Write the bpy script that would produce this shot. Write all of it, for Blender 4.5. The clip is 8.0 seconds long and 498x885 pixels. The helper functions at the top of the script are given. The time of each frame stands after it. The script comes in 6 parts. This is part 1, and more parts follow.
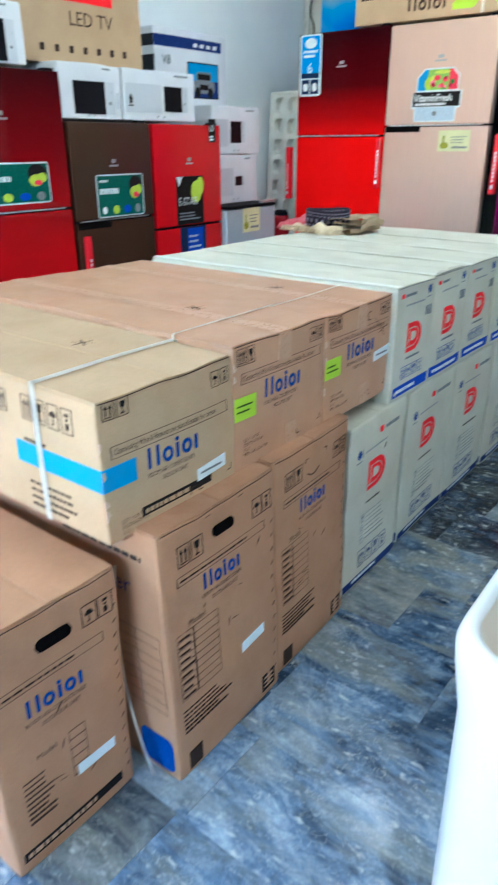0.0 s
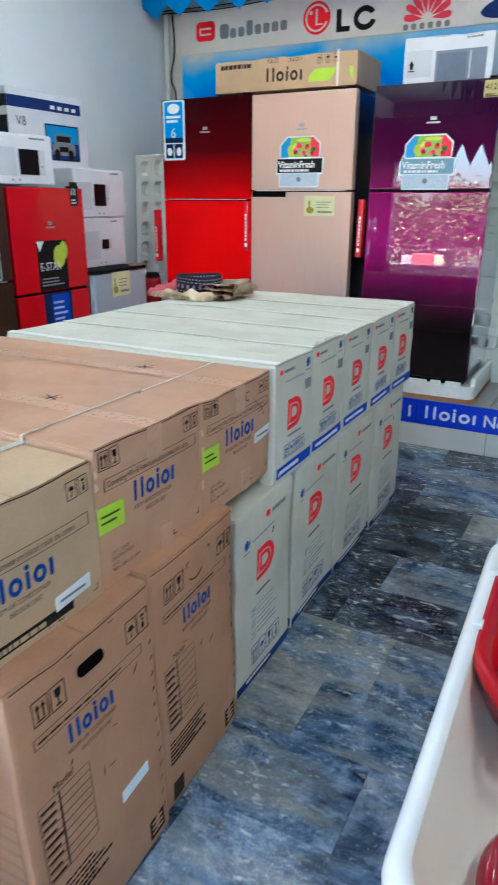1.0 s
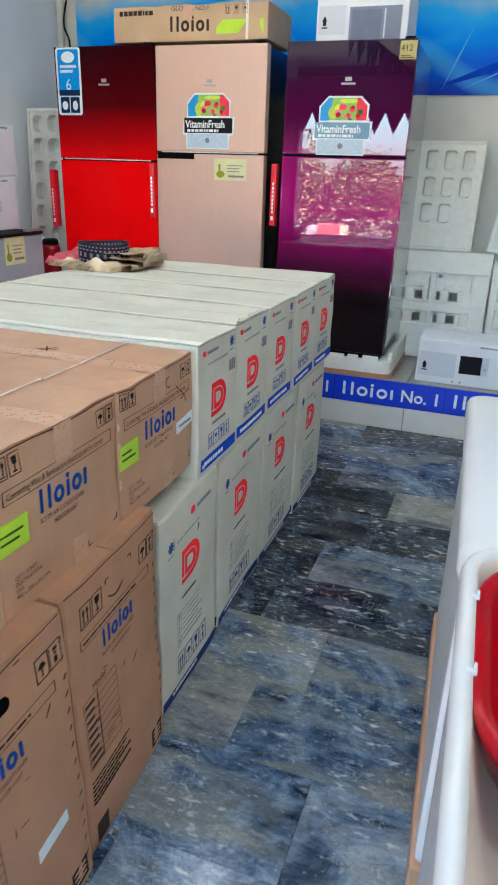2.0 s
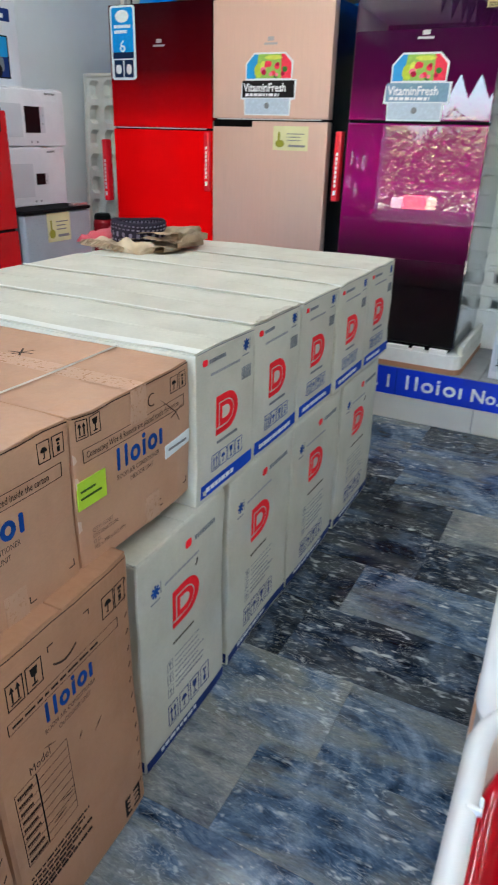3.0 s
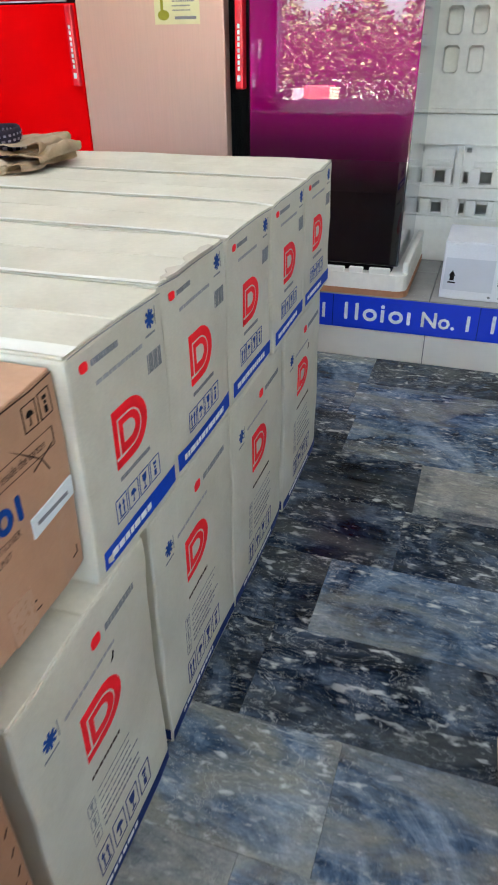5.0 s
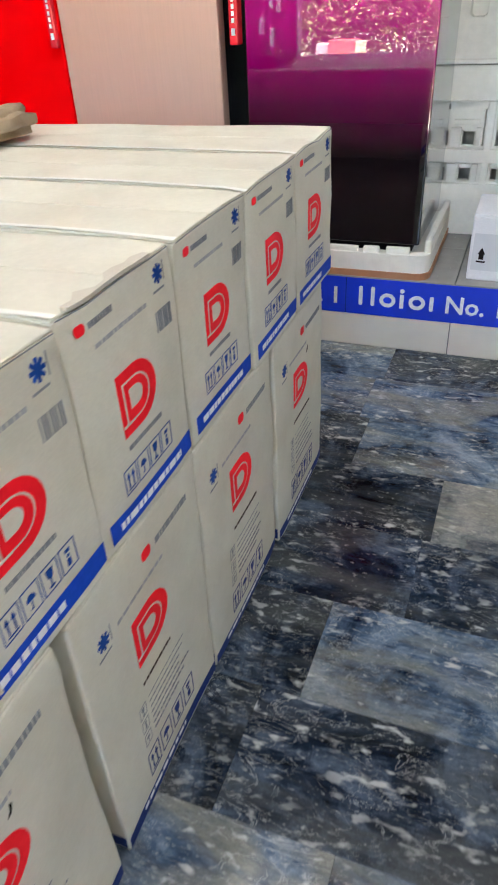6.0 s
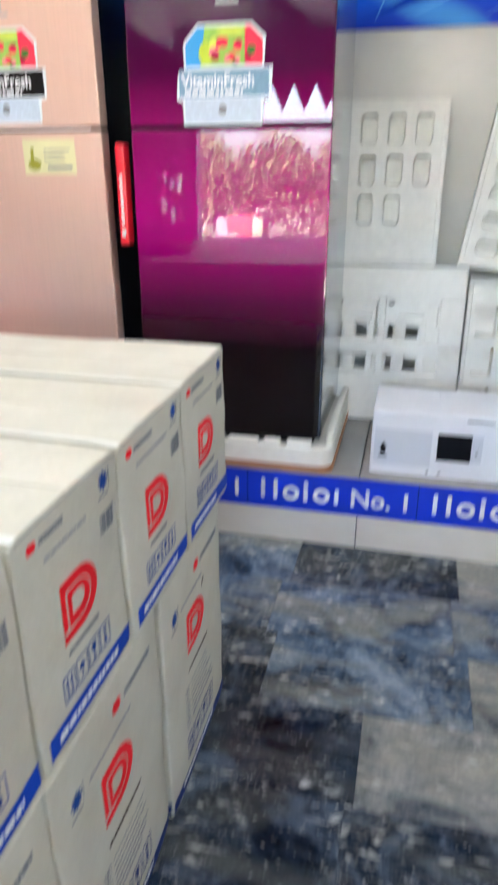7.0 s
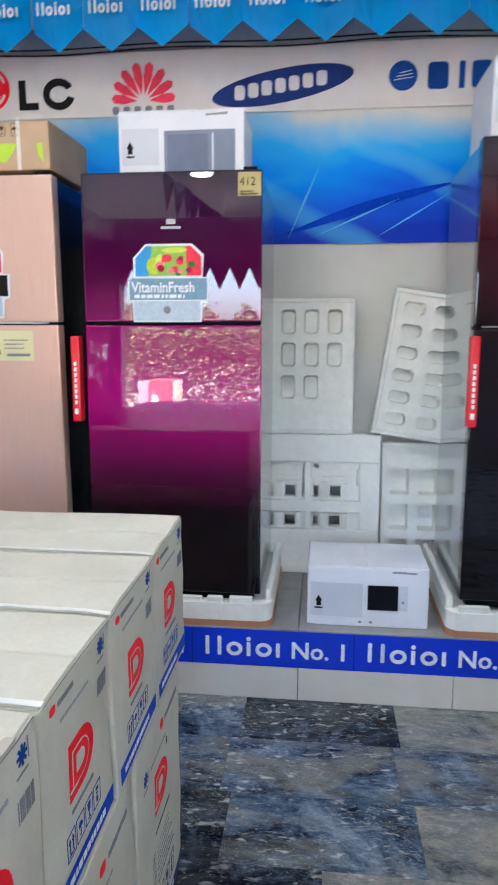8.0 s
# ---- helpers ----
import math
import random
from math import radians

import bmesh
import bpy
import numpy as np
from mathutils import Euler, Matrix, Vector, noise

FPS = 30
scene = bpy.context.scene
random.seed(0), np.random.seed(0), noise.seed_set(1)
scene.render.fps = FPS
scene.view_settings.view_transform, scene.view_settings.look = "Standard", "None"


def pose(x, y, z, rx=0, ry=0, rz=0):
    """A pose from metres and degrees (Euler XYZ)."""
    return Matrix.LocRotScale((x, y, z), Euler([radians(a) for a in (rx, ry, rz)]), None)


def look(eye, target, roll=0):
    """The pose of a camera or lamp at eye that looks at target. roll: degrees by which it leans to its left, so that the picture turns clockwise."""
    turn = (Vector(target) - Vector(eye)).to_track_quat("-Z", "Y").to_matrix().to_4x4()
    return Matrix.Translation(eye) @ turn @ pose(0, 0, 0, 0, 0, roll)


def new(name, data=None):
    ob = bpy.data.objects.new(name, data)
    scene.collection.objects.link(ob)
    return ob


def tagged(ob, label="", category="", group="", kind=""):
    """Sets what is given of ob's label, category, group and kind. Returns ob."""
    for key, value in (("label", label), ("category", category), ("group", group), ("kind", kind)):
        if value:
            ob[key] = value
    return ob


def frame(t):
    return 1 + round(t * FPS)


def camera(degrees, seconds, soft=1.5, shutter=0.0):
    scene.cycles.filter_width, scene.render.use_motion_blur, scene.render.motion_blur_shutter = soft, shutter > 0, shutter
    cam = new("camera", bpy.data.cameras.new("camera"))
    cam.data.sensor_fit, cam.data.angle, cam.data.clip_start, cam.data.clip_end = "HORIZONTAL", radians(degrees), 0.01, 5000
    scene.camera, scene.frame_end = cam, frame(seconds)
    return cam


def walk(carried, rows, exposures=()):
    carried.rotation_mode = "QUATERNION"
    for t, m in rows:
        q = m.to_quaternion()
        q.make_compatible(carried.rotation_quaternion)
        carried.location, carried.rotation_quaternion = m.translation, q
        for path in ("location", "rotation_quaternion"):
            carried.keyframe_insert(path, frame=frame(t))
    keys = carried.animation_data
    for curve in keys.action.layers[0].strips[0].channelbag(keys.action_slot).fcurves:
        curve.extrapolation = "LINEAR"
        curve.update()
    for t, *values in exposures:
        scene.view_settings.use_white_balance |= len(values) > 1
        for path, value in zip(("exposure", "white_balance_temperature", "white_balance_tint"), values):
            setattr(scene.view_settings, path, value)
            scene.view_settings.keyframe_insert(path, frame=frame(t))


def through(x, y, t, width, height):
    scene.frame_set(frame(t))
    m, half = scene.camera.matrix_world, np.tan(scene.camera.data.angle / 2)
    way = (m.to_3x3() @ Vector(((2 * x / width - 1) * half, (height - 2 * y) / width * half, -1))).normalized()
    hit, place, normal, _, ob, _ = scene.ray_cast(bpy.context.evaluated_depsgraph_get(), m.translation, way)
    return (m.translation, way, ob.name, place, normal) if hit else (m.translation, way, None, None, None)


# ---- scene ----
cam = camera(40.4, 8.0, 1.9, 0.5)
PATH = [
    (0, (1.167, 0.608, 1.387), (0.037, 2.046, 0.577), -0.2),
    (0.5, (1.126, 0.679, 1.403), (0.135, 2.257, 0.679), 0.6),
    (1, (1.068, 0.807, 1.423), (0.186, 2.471, 0.749), 0.3),
    (1.5, (1.002, 0.873, 1.423), (0.312, 2.615, 0.724), 1.5),
    (1.7, (0.94, 0.895, 1.401), (0.335, 2.657, 0.674), 1.6),
    (2.8, (0.967, 1.271, 1.41), (0.212, 2.937, 0.601), 2.8),
    (3, (0.975, 1.331, 1.407), (0.158, 2.957, 0.579), 1.6),
    (3.5, (0.968, 1.443, 1.391), (0.071, 3.006, 0.524), 0.1),
    (4, (0.91, 1.541, 1.368), (0.09, 3.128, 0.468), 0.9),
    (4.5, (0.777, 1.716, 1.338), (0.204, 3.365, 0.363), -2.1),
    (4.7, (0.73, 1.768, 1.335), (0.185, 3.401, 0.317), -1.0),
    (5.8, (0.705, 2.152, 1.287), (0.084, 3.705, 0.19), -2.7),
    (6, (0.72, 2.207, 1.288), (0.086, 3.735, 0.165), -3.4),
    (6.5, (0.705, 2.383, 1.294), (0.143, 3.951, 0.187), -2.7),
    (7, (0.674, 2.507, 1.385), (0.241, 4.299, 0.61), -0.4),
    (7.5, (0.65, 2.43, 1.479), (0.297, 4.344, 1.016), 1.4),
    (8, (0.617, 2.301, 1.486), (0.403, 4.258, 1.134), -0.0),
]
EXPOSURES = [(0.0, 5.19, 5330, -6), (0.5, 4.79, 5280, -5), (1.0, 4.94, 5480, 1), (1.5, 4.93, 5730, 2), (3.0, 4.93, 5930, 5), (3.6, 5.13, 5930, 5), (4.5, 5.05, 6030, 7), (6.0, 5.28, 6490, 11), (6.5, 5.48, 6540, 13), (7.0, 5.37, 6190, 11), (7.5, 5.26, 5990, 10), (8.0, 5.04, 5790, 10)]
walk(cam, [(t, look(eye, target, roll)) for t, eye, target, roll in PATH], EXPOSURES)
SKY, LAMP, OPEN_Z = 0.15, 1.2, 2.54
LAMP_WATTS = 0.2

# ---- light ----
world = bpy.data.worlds.new("sky")
scene.world = world
world.use_nodes = True
wn, wl = world.node_tree.nodes, world.node_tree.links
sky = wn.new("ShaderNodeTexSky")
sky.sky_type, sky.sun_disc = "NISHITA", False
sky.sun_elevation, sky.sun_rotation = radians(65.4), radians(38.7)
sky.air_density, sky.dust_density, sky.ozone_density = 1.0, 5.0, 1.0
wl.new(sky.outputs[0], wn["Background"].inputs[0])
wn["Background"].inputs[1].default_value = SKY

sun_data = bpy.data.lights.new("sun", "SUN")
sun_data.energy, sun_data.angle, sun_data.color = 4.8, radians(0.6), (1.0, 0.95, 0.87)
sun = new("sun", sun_data)
sun.matrix_world = look((4, 5, 14), (0, 0, 0))


# ---- materials ----
class Mat:
    """A node material with short calls for the usual nodes."""

    def __init__(self, name, rough=0.6, metal=0.0, color=(0.5, 0.5, 0.5), spec=0.5):
        self.m = bpy.data.materials.new(name)
        self.m.use_nodes = True
        self.n, self.l = self.m.node_tree.nodes, self.m.node_tree.links
        self.b = self.n["Principled BSDF"]
        self.set("Base Color", (*color, 1))
        self.set("Roughness", rough)
        self.set("Metallic", metal)
        self.set("Specular IOR Level", spec)
        self.co = self.n.new("ShaderNodeTexCoord")

    def set(self, key, value):
        self.b.inputs[key].default_value = value
        return self

    def vec(self, scale=(1, 1, 1), source="Object", shift=None, turn=(0, 0, 0)):
        mp = self.n.new("ShaderNodeMapping")
        mp.inputs["Scale"].default_value = scale
        mp.inputs["Rotation"].default_value = turn
        self.l.new(self.co.outputs[source], mp.inputs[0])
        if shift is not None:
            self.l.new(shift, mp.inputs["Location"])
        return mp.outputs[0]

    def noise(self, scale, detail=4, rough=0.55, vec=None, distort=0.0):
        t = self.n.new("ShaderNodeTexNoise")
        t.inputs["Scale"].default_value, t.inputs["Detail"].default_value = scale, detail
        t.inputs["Roughness"].default_value, t.inputs["Distortion"].default_value = rough, distort
        self.l.new(vec if vec is not None else self.co.outputs["Object"], t.inputs["Vector"])
        return t.outputs["Fac"]

    def ramp(self, fac, stops):
        r = self.n.new("ShaderNodeValToRGB")
        el = r.color_ramp.elements
        while len(el) < len(stops):
            el.new(0.5)
        for e, (p, c) in zip(el, stops):
            e.position, e.color = p, (*c, 1) if len(c) == 3 else c
        self.l.new(fac, r.inputs[0])
        return r.outputs[0]

    def mix(self, fac, a, b, mode="MIX"):
        x = self.n.new("ShaderNodeMix")
        x.data_type, x.blend_type = "RGBA", mode
        for sock, v in ((x.inputs["Factor"], fac), (x.inputs[6], a), (x.inputs[7], b)):
            if isinstance(v, (int, float)):
                sock.default_value = v
            elif isinstance(v, tuple):
                sock.default_value = (*v, 1)
            else:
                self.l.new(v, sock)
        return x.outputs[2]

    def math(self, op, a, b=0.0):
        x = self.n.new("ShaderNodeMath")
        x.operation = op
        for sock, v in zip(x.inputs, (a, b)):
            if isinstance(v, (int, float)):
                sock.default_value = v
            else:
                self.l.new(v, sock)
        return x.outputs[0]

    def color(self, out):
        self.l.new(out, self.b.inputs["Base Color"])
        return self

    def rough(self, out):
        self.l.new(out, self.b.inputs["Roughness"])
        return self

    def bump(self, height, strength=0.2, dist=0.01):
        x = self.n.new("ShaderNodeBump")
        x.inputs["Strength"].default_value, x.inputs["Distance"].default_value = strength, dist
        self.l.new(height, x.inputs["Height"])
        self.l.new(x.outputs[0], self.b.inputs["Normal"])
        return self

    def random(self):
        return self.n.new("ShaderNodeObjectInfo").outputs["Random"]


def cardboard(name, c, dark, rough=0.75, spec=0.2):
    m = Mat(name, rough, spec=spec)
    r = m.random()
    shift = m.n.new("ShaderNodeCombineXYZ")
    for s in shift.inputs:
        m.l.new(m.math("MULTIPLY", r, 9.0), s)
    v = m.vec(shift=shift.outputs[0])
    stain = m.ramp(m.noise(5, 6, 0.6, v), [(0.3, dark), (0.6, c)])
    fibre = m.noise(90, 4, 0.6, m.vec((1, 1, 3)))
    flute = m.n.new("ShaderNodeTexWave")
    flute.wave_type, flute.bands_direction = "BANDS", "Y"
    flute.inputs["Scale"].default_value, flute.inputs["Distortion"].default_value = 22, 1.5
    m.l.new(m.vec(), flute.inputs["Vector"])
    m.color(m.mix(0.18, stain, m.ramp(fibre, [(0.3, tuple(x * 0.72 for x in c)), (0.7, tuple(min(1, x * 1.12) for x in c))])))
    m.rough(m.ramp(m.noise(11, 3, 0.5, v), [(0.3, (rough - 0.16,) * 3), (0.7, (rough,) * 3)]))
    h = m.math("ADD", m.math("MULTIPLY", m.noise(7, 4, 0.5, v), 2.2), m.math("ADD", m.math("MULTIPLY", flute.outputs["Fac"], 0.035), m.math("MULTIPLY", fibre, 0.15)))
    return m.bump(h, 0.32, 0.006).m


def plain(name, c, rough=0.5, metal=0.0, var=0.12, scale=9.0, bump=0.05, spec=0.5):
    m = Mat(name, rough, metal, c, spec)
    f = m.noise(scale, 6, 0.6)
    m.color(m.ramp(f, [(0.25, tuple(x * (1 - var) for x in c)), (0.75, tuple(min(1, x * (1 + var)) for x in c))]))
    fine = m.noise(scale * 14, 3)
    m.rough(m.ramp(fine, [(0.2, (max(0.02, rough * 0.8),) * 3), (0.8, (min(1, rough * 1.15),) * 3)]))
    if bump:
        m.bump(m.math("ADD", f, m.math("MULTIPLY", fine, 0.3)), bump, 0.01)
    return m.m


def ink(name, c, rough=0.6):
    m = Mat(name, rough, spec=0.1)
    f = m.noise(60, 4, 0.7)
    m.color(m.ramp(f, [(0.3, tuple(min(1, x * 1.2 + 0.004) for x in c)), (0.55, c)]))
    return m.m


def glass_door(name, stops, rough=0.012, spec=0.7, sparkle=0.0, coat=0.0):
    """Tinted glass door with a tone that runs up its height (stops by metres above its foot, over 2 m)."""
    m = Mat(name, rough)
    sep = m.n.new("ShaderNodeSeparateXYZ")
    m.l.new(m.co.outputs["Object"], sep.inputs[0])
    tone = m.ramp(m.math("MULTIPLY", sep.outputs[2], 0.5), [(z / 2, c) for z, c in stops])
    m.color(m.mix(sparkle, tone, m.ramp(m.noise(420, 2), [(0.4, (0, 0, 0)), (0.7, (0.5, 0.3, 0.35))]), "ADD") if sparkle else tone)
    m.rough(m.ramp(m.noise(6, 5), [(0.3, (rough * 0.7,) * 3), (0.75, (rough * 1.5,) * 3)]))
    m.set("Specular IOR Level", spec)
    m.set("Coat Weight", coat)
    m.set("Coat Roughness", rough)
    return m.m


def marble(name, dark, mid, light, vein, tan, amount, spec=0.2):
    """Clouded stone: dark ground, paler clouds, tan patches, small pale flecks and hair veins."""
    m = Mat(name, 0.2, spec=spec)
    r = m.random()
    shift = m.n.new("ShaderNodeCombineXYZ")
    m.l.new(m.math("MULTIPLY", r, 37.0), shift.inputs[0])
    m.l.new(m.math("MULTIPLY", r, 91.0), shift.inputs[1])
    m.l.new(m.math("MULTIPLY", r, 13.0), shift.inputs[2])
    v = m.vec((1, 1, 1), shift=shift.outputs[0])
    v2 = m.vec((1, 3.0, 1), shift=shift.outputs[0], turn=(0, 0, 0.45))
    v3 = m.vec((1, 2.1, 1), shift=shift.outputs[0], turn=(0, 0, -0.3))
    cloud = m.noise(3.4, 9, 0.68, v, 1.4)
    streak = m.noise(7.0, 9, 0.74, v2, 1.2)
    f = m.math("ADD", m.math("MULTIPLY", cloud, 0.62), m.math("MULTIPLY", streak, 0.38))
    base = m.ramp(f, [(0.40, dark), (0.495, mid), (0.60, light)])
    patch = m.ramp(m.noise(2.3, 4, 0.6, v2, 0.8), [(0.44, (0, 0, 0)), (0.66, (0.9, 0.9, 0.9))])
    base = m.mix(patch, base, tan)
    grain = m.noise(75, 5, 0.7, v2, 0.5)
    base = m.mix(0.55, base, m.ramp(grain, [(0.30, (0.25, 0.27, 0.30)), (0.5, (0.5, 0.5, 0.5)), (0.72, (0.78, 0.77, 0.74))]), "OVERLAY")
    where = m.ramp(m.noise(4.1, 3, 0.55, v, 0.4), [(0.38, (0.0, 0.0, 0.0)), (0.56, (1, 1, 1))])
    fleck = m.ramp(m.noise(21, 2, 0.5, v3, 0.15), [(amount + 0.02, (0, 0, 0)), (amount + 0.13, (0.8, 0.8, 0.8))])
    c = m.mix(m.math("MULTIPLY", fleck, where), base, vein)
    dust = m.ramp(m.noise(52, 2, 0.5, v3, 0.1), [(0.64, (0, 0, 0)), (0.76, (0.5, 0.5, 0.5))])
    c = m.mix(dust, c, tuple(x * 0.85 for x in vein))
    hair = m.ramp(m.noise(6, 6, 0.62, v2, 2.0), [(0.488, (0, 0, 0)), (0.50, (0.5, 0.5, 0.5)), (0.512, (0, 0, 0))])
    c = m.mix(m.math("MULTIPLY", hair, where), c, vein)
    m.color(c)
    m.rough(m.ramp(m.noise(7, 6, 0.65), [(0.3, (0.10,) * 3), (0.7, (0.27,) * 3)]))
    return m.bump(m.noise(26, 4), 0.03, 0.004).m


KRAFT = cardboard("kraft cardboard", (0.56, 0.312, 0.178), (0.47, 0.252, 0.140), 0.50, 0.65)
# Darker copy of the kraft: shade on the lower cartons is in its colour.
KRAFT_SHADED = cardboard("shaded kraft cardboard", (0.48, 0.250, 0.134), (0.39, 0.194, 0.100), 0.62, 0.35)
KRAFT_PALE = cardboard("pale kraft cardboard", (0.54, 0.372, 0.215), (0.46, 0.305, 0.17), 0.6, 0.4)
WHITE_CARD = cardboard("white coated cardboard", (0.67, 0.640, 0.520), (0.56, 0.525, 0.415), 0.6)
BRIGHT_CARD = cardboard("bright white cardboard", (0.78, 0.79, 0.82), (0.70, 0.71, 0.74), 0.5)
BLACK_CARD = cardboard("black printed cardboard", (0.008, 0.009, 0.014), (0.005, 0.006, 0.009), 0.45)
INK_BLACK = ink("black ink", (0.010, 0.008, 0.008))
INK_BROWN = ink("brown black ink", (0.045, 0.026, 0.018))
INK_BLUE = ink("blue ink", (0.008, 0.056, 0.26))
INK_NAVY = ink("navy ink", (0.015, 0.035, 0.16))
INK_BAND = ink("bright blue ink", (0.008, 0.060, 0.46))
INK_RED = ink("red ink", (0.94, 0.012, 0.022), 0.5)
STICKER_INK = ink("dark green pen ink", (0.05, 0.11, 0.02))
INK_WHITE = ink("white ink", (0.8, 0.8, 0.8))
INK_GREY = ink("grey ink", (0.22, 0.23, 0.24))
INK_PALE = ink("pale grey ink", (0.34, 0.34, 0.34))
TAPE_CLEAR = plain("glossy brown packing tape", (0.58, 0.345, 0.215), 0.30, var=0.10, bump=0.2)
TAPE_WHITE = plain("white packing tape", (0.80, 0.79, 0.71), 0.75, var=0.06, bump=0.04, spec=0.2)
TAPE_BLUE = plain("sky blue tape", (0.02, 0.31, 0.66), 0.4, var=0.1)
STRAP = plain("white plastic strap", (0.80, 0.76, 0.68), 0.75, spec=0.2)
STRAP_DULL = plain("dull cream strap", (0.68, 0.52, 0.40), 0.8, spec=0.2)
PAPER_GREEN = plain("lime green paper", (0.48, 0.72, 0.03), 0.6, var=0.08)
PAPER_WHITE = plain("white sticker paper", (0.74, 0.80, 0.82), 0.5, var=0.06)
PAPER_YELLOW = plain("pale yellow label paper", (0.72, 0.70, 0.38), 0.5, var=0.1)
# Near black for flat patches: shade inside holes is painted, not cut.
HOLE_SHADE = plain("painted hole shade", (0.006, 0.005, 0.005), 0.9, spec=0.0)
WALL = plain("off white wall paint", (0.86, 0.885, 0.885), 0.6, var=0.05, scale=2.2, bump=0.06)
WALL_BACK = plain("cream back wall paint", (0.66, 0.64, 0.58), 0.7, var=0.09, scale=3.0, bump=0.12)
CEIL = plain("white ceiling paint", (0.75, 0.75, 0.74), 0.8, var=0.04, scale=2)
CREAM_TILE = plain("glazed cream tile", (0.70, 0.66, 0.58), 0.18, var=0.06, scale=5)
PLAT_TILE = plain("grey beige platform tile", (0.29, 0.28, 0.265), 0.25, var=0.16, scale=7)
GROUT = plain("slate grout", (0.075, 0.085, 0.10), 0.9)
FOAM = plain("white packing foam", (0.84, 0.825, 0.755), 0.75, var=0.05, scale=30, bump=0.35)
FOAM_WARM = plain("aged packing foam", (0.80, 0.785, 0.72), 0.75, var=0.08, scale=24, bump=0.35)
STRIP_BLUE = plain("blue shelf strip", (0.005, 0.038, 0.62), 0.35, var=0.08)
FRIDGE_BLACK = plain("black enamel side", (0.004, 0.005, 0.008), 0.2, var=0.2, spec=0.25)
FRIDGE_GREY = plain("grey steel side", (0.50, 0.52, 0.54), 0.11, 0.85, var=0.05, bump=0.0)
SILVER = plain("silver steel door", (0.37, 0.42, 0.46), 0.3, 0.0, var=0.06)
CHROME = plain("bright steel trim", (0.80, 0.79, 0.78), 0.32, 0.3, var=0.05)
TRIM_DULL = plain("dull steel trim", (0.42, 0.42, 0.43), 0.35, 0.6, var=0.05)
DARK_TRIM = plain("dark trim", (0.005, 0.005, 0.006), 0.7, spec=0.08)
RED_FILM = plain("red protective film", (0.80, 0.015, 0.03), 0.25, var=0.1)
WHITE_PLASTIC = plain("white enamel plastic", (0.70, 0.70, 0.68), 0.22, var=0.03, scale=4, bump=0.02)
CREAM_PLASTIC = plain("cream plastic", (0.82, 0.78, 0.66), 0.33, var=0.05, scale=6, bump=0.03)
RED_PLASTIC = plain("glossy red plastic", (0.40, 0.0008, 0.006), 0.12, var=0.1, bump=0.0, spec=0.3)
MAROON_PLASTIC = plain("glossy maroon plastic", (0.30, 0.003, 0.02), 0.1, var=0.1, bump=0.0)
BUNTING = plain("blue bunting plastic", (0.0, 0.42, 1.0), 0.5, var=0.14, scale=4)
GREY_PELMET = plain("grey pelmet", (0.28, 0.28, 0.29), 0.7)
TILE_MID = marble("blue grey marble", (0.004, 0.010, 0.025), (0.062, 0.102, 0.158), (0.23, 0.285, 0.345), (0.62, 0.62, 0.57), (0.24, 0.235, 0.19), 0.59)
TILE_DARK = marble("dark blue marble", (0.0008, 0.0018, 0.004), (0.010, 0.018, 0.034), (0.095, 0.125, 0.165), (0.58, 0.58, 0.53), (0.075, 0.080, 0.076), 0.565)
TILE_PALE = marble("pale grey marble", (0.050, 0.060, 0.072), (0.160, 0.172, 0.175), (0.30, 0.298, 0.272), (0.54, 0.53, 0.46), (0.32, 0.30, 0.24), 0.62)
# Same marble made lighter and bluer: entrance daylight put into the colour.
TILE_LIT = marble("marble with daylight in its colour", (0.030, 0.050, 0.080), (0.135, 0.190, 0.265), (0.36, 0.42, 0.48), (0.62, 0.62, 0.57), (0.27, 0.27, 0.23), 0.60, 0.22)

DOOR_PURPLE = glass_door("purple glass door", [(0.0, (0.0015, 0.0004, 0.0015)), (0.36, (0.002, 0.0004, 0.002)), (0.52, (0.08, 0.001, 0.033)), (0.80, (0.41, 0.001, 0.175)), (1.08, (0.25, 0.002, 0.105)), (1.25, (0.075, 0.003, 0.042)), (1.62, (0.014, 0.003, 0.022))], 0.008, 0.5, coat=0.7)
DOOR_RED = glass_door("red glass door", [(0.0, (0.92, 0.0005, 0.002)), (1.0, (0.86, 0.0005, 0.002)), (1.14, (0.42, 0.001, 0.003)), (1.32, (0.08, 0.001, 0.003)), (1.62, (0.022, 0.001, 0.003))], 0.08, 0.07)
DOOR_MAROON = glass_door("maroon glass door", [(0.0, (0.42, 0.001, 0.005)), (0.9, (0.46, 0.001, 0.005)), (1.35, (0.17, 0.002, 0.005)), (1.75, (0.012, 0.003, 0.004))], 0.02, 0.25)
DOOR_BLACK = glass_door("black glass door", [(0.0, (0.006, 0.005, 0.006)), (1.0, (0.010, 0.006, 0.008)), (1.5, (0.05, 0.006, 0.010)), (1.7, (0.008, 0.009, 0.02))], 0.010, 0.5, coat=0.3)
DOOR_CHERRY = glass_door("cherry red door", [(0.0, (0.58, 0.002, 0.008)), (1.6, (0.58, 0.002, 0.008))], 0.12, 0.4)


def brushed(name, c, rough=0.34, metal=0.35):
    m = Mat(name, rough, metal)
    f = m.noise(9, 5, 0.6, m.vec((14, 14, 0.5)))
    m.color(m.ramp(f, [(0.3, tuple(x * 0.965 for x in c)), (0.7, tuple(min(1, x * 1.03) for x in c))]))
    return m.bump(m.noise(60, 2, 0.5, m.vec((4, 4, 0.1))), 0.03, 0.002).m


DOOR_GOLD = brushed("rose gold door", (0.70, 0.475, 0.37), 0.3, 0.25)
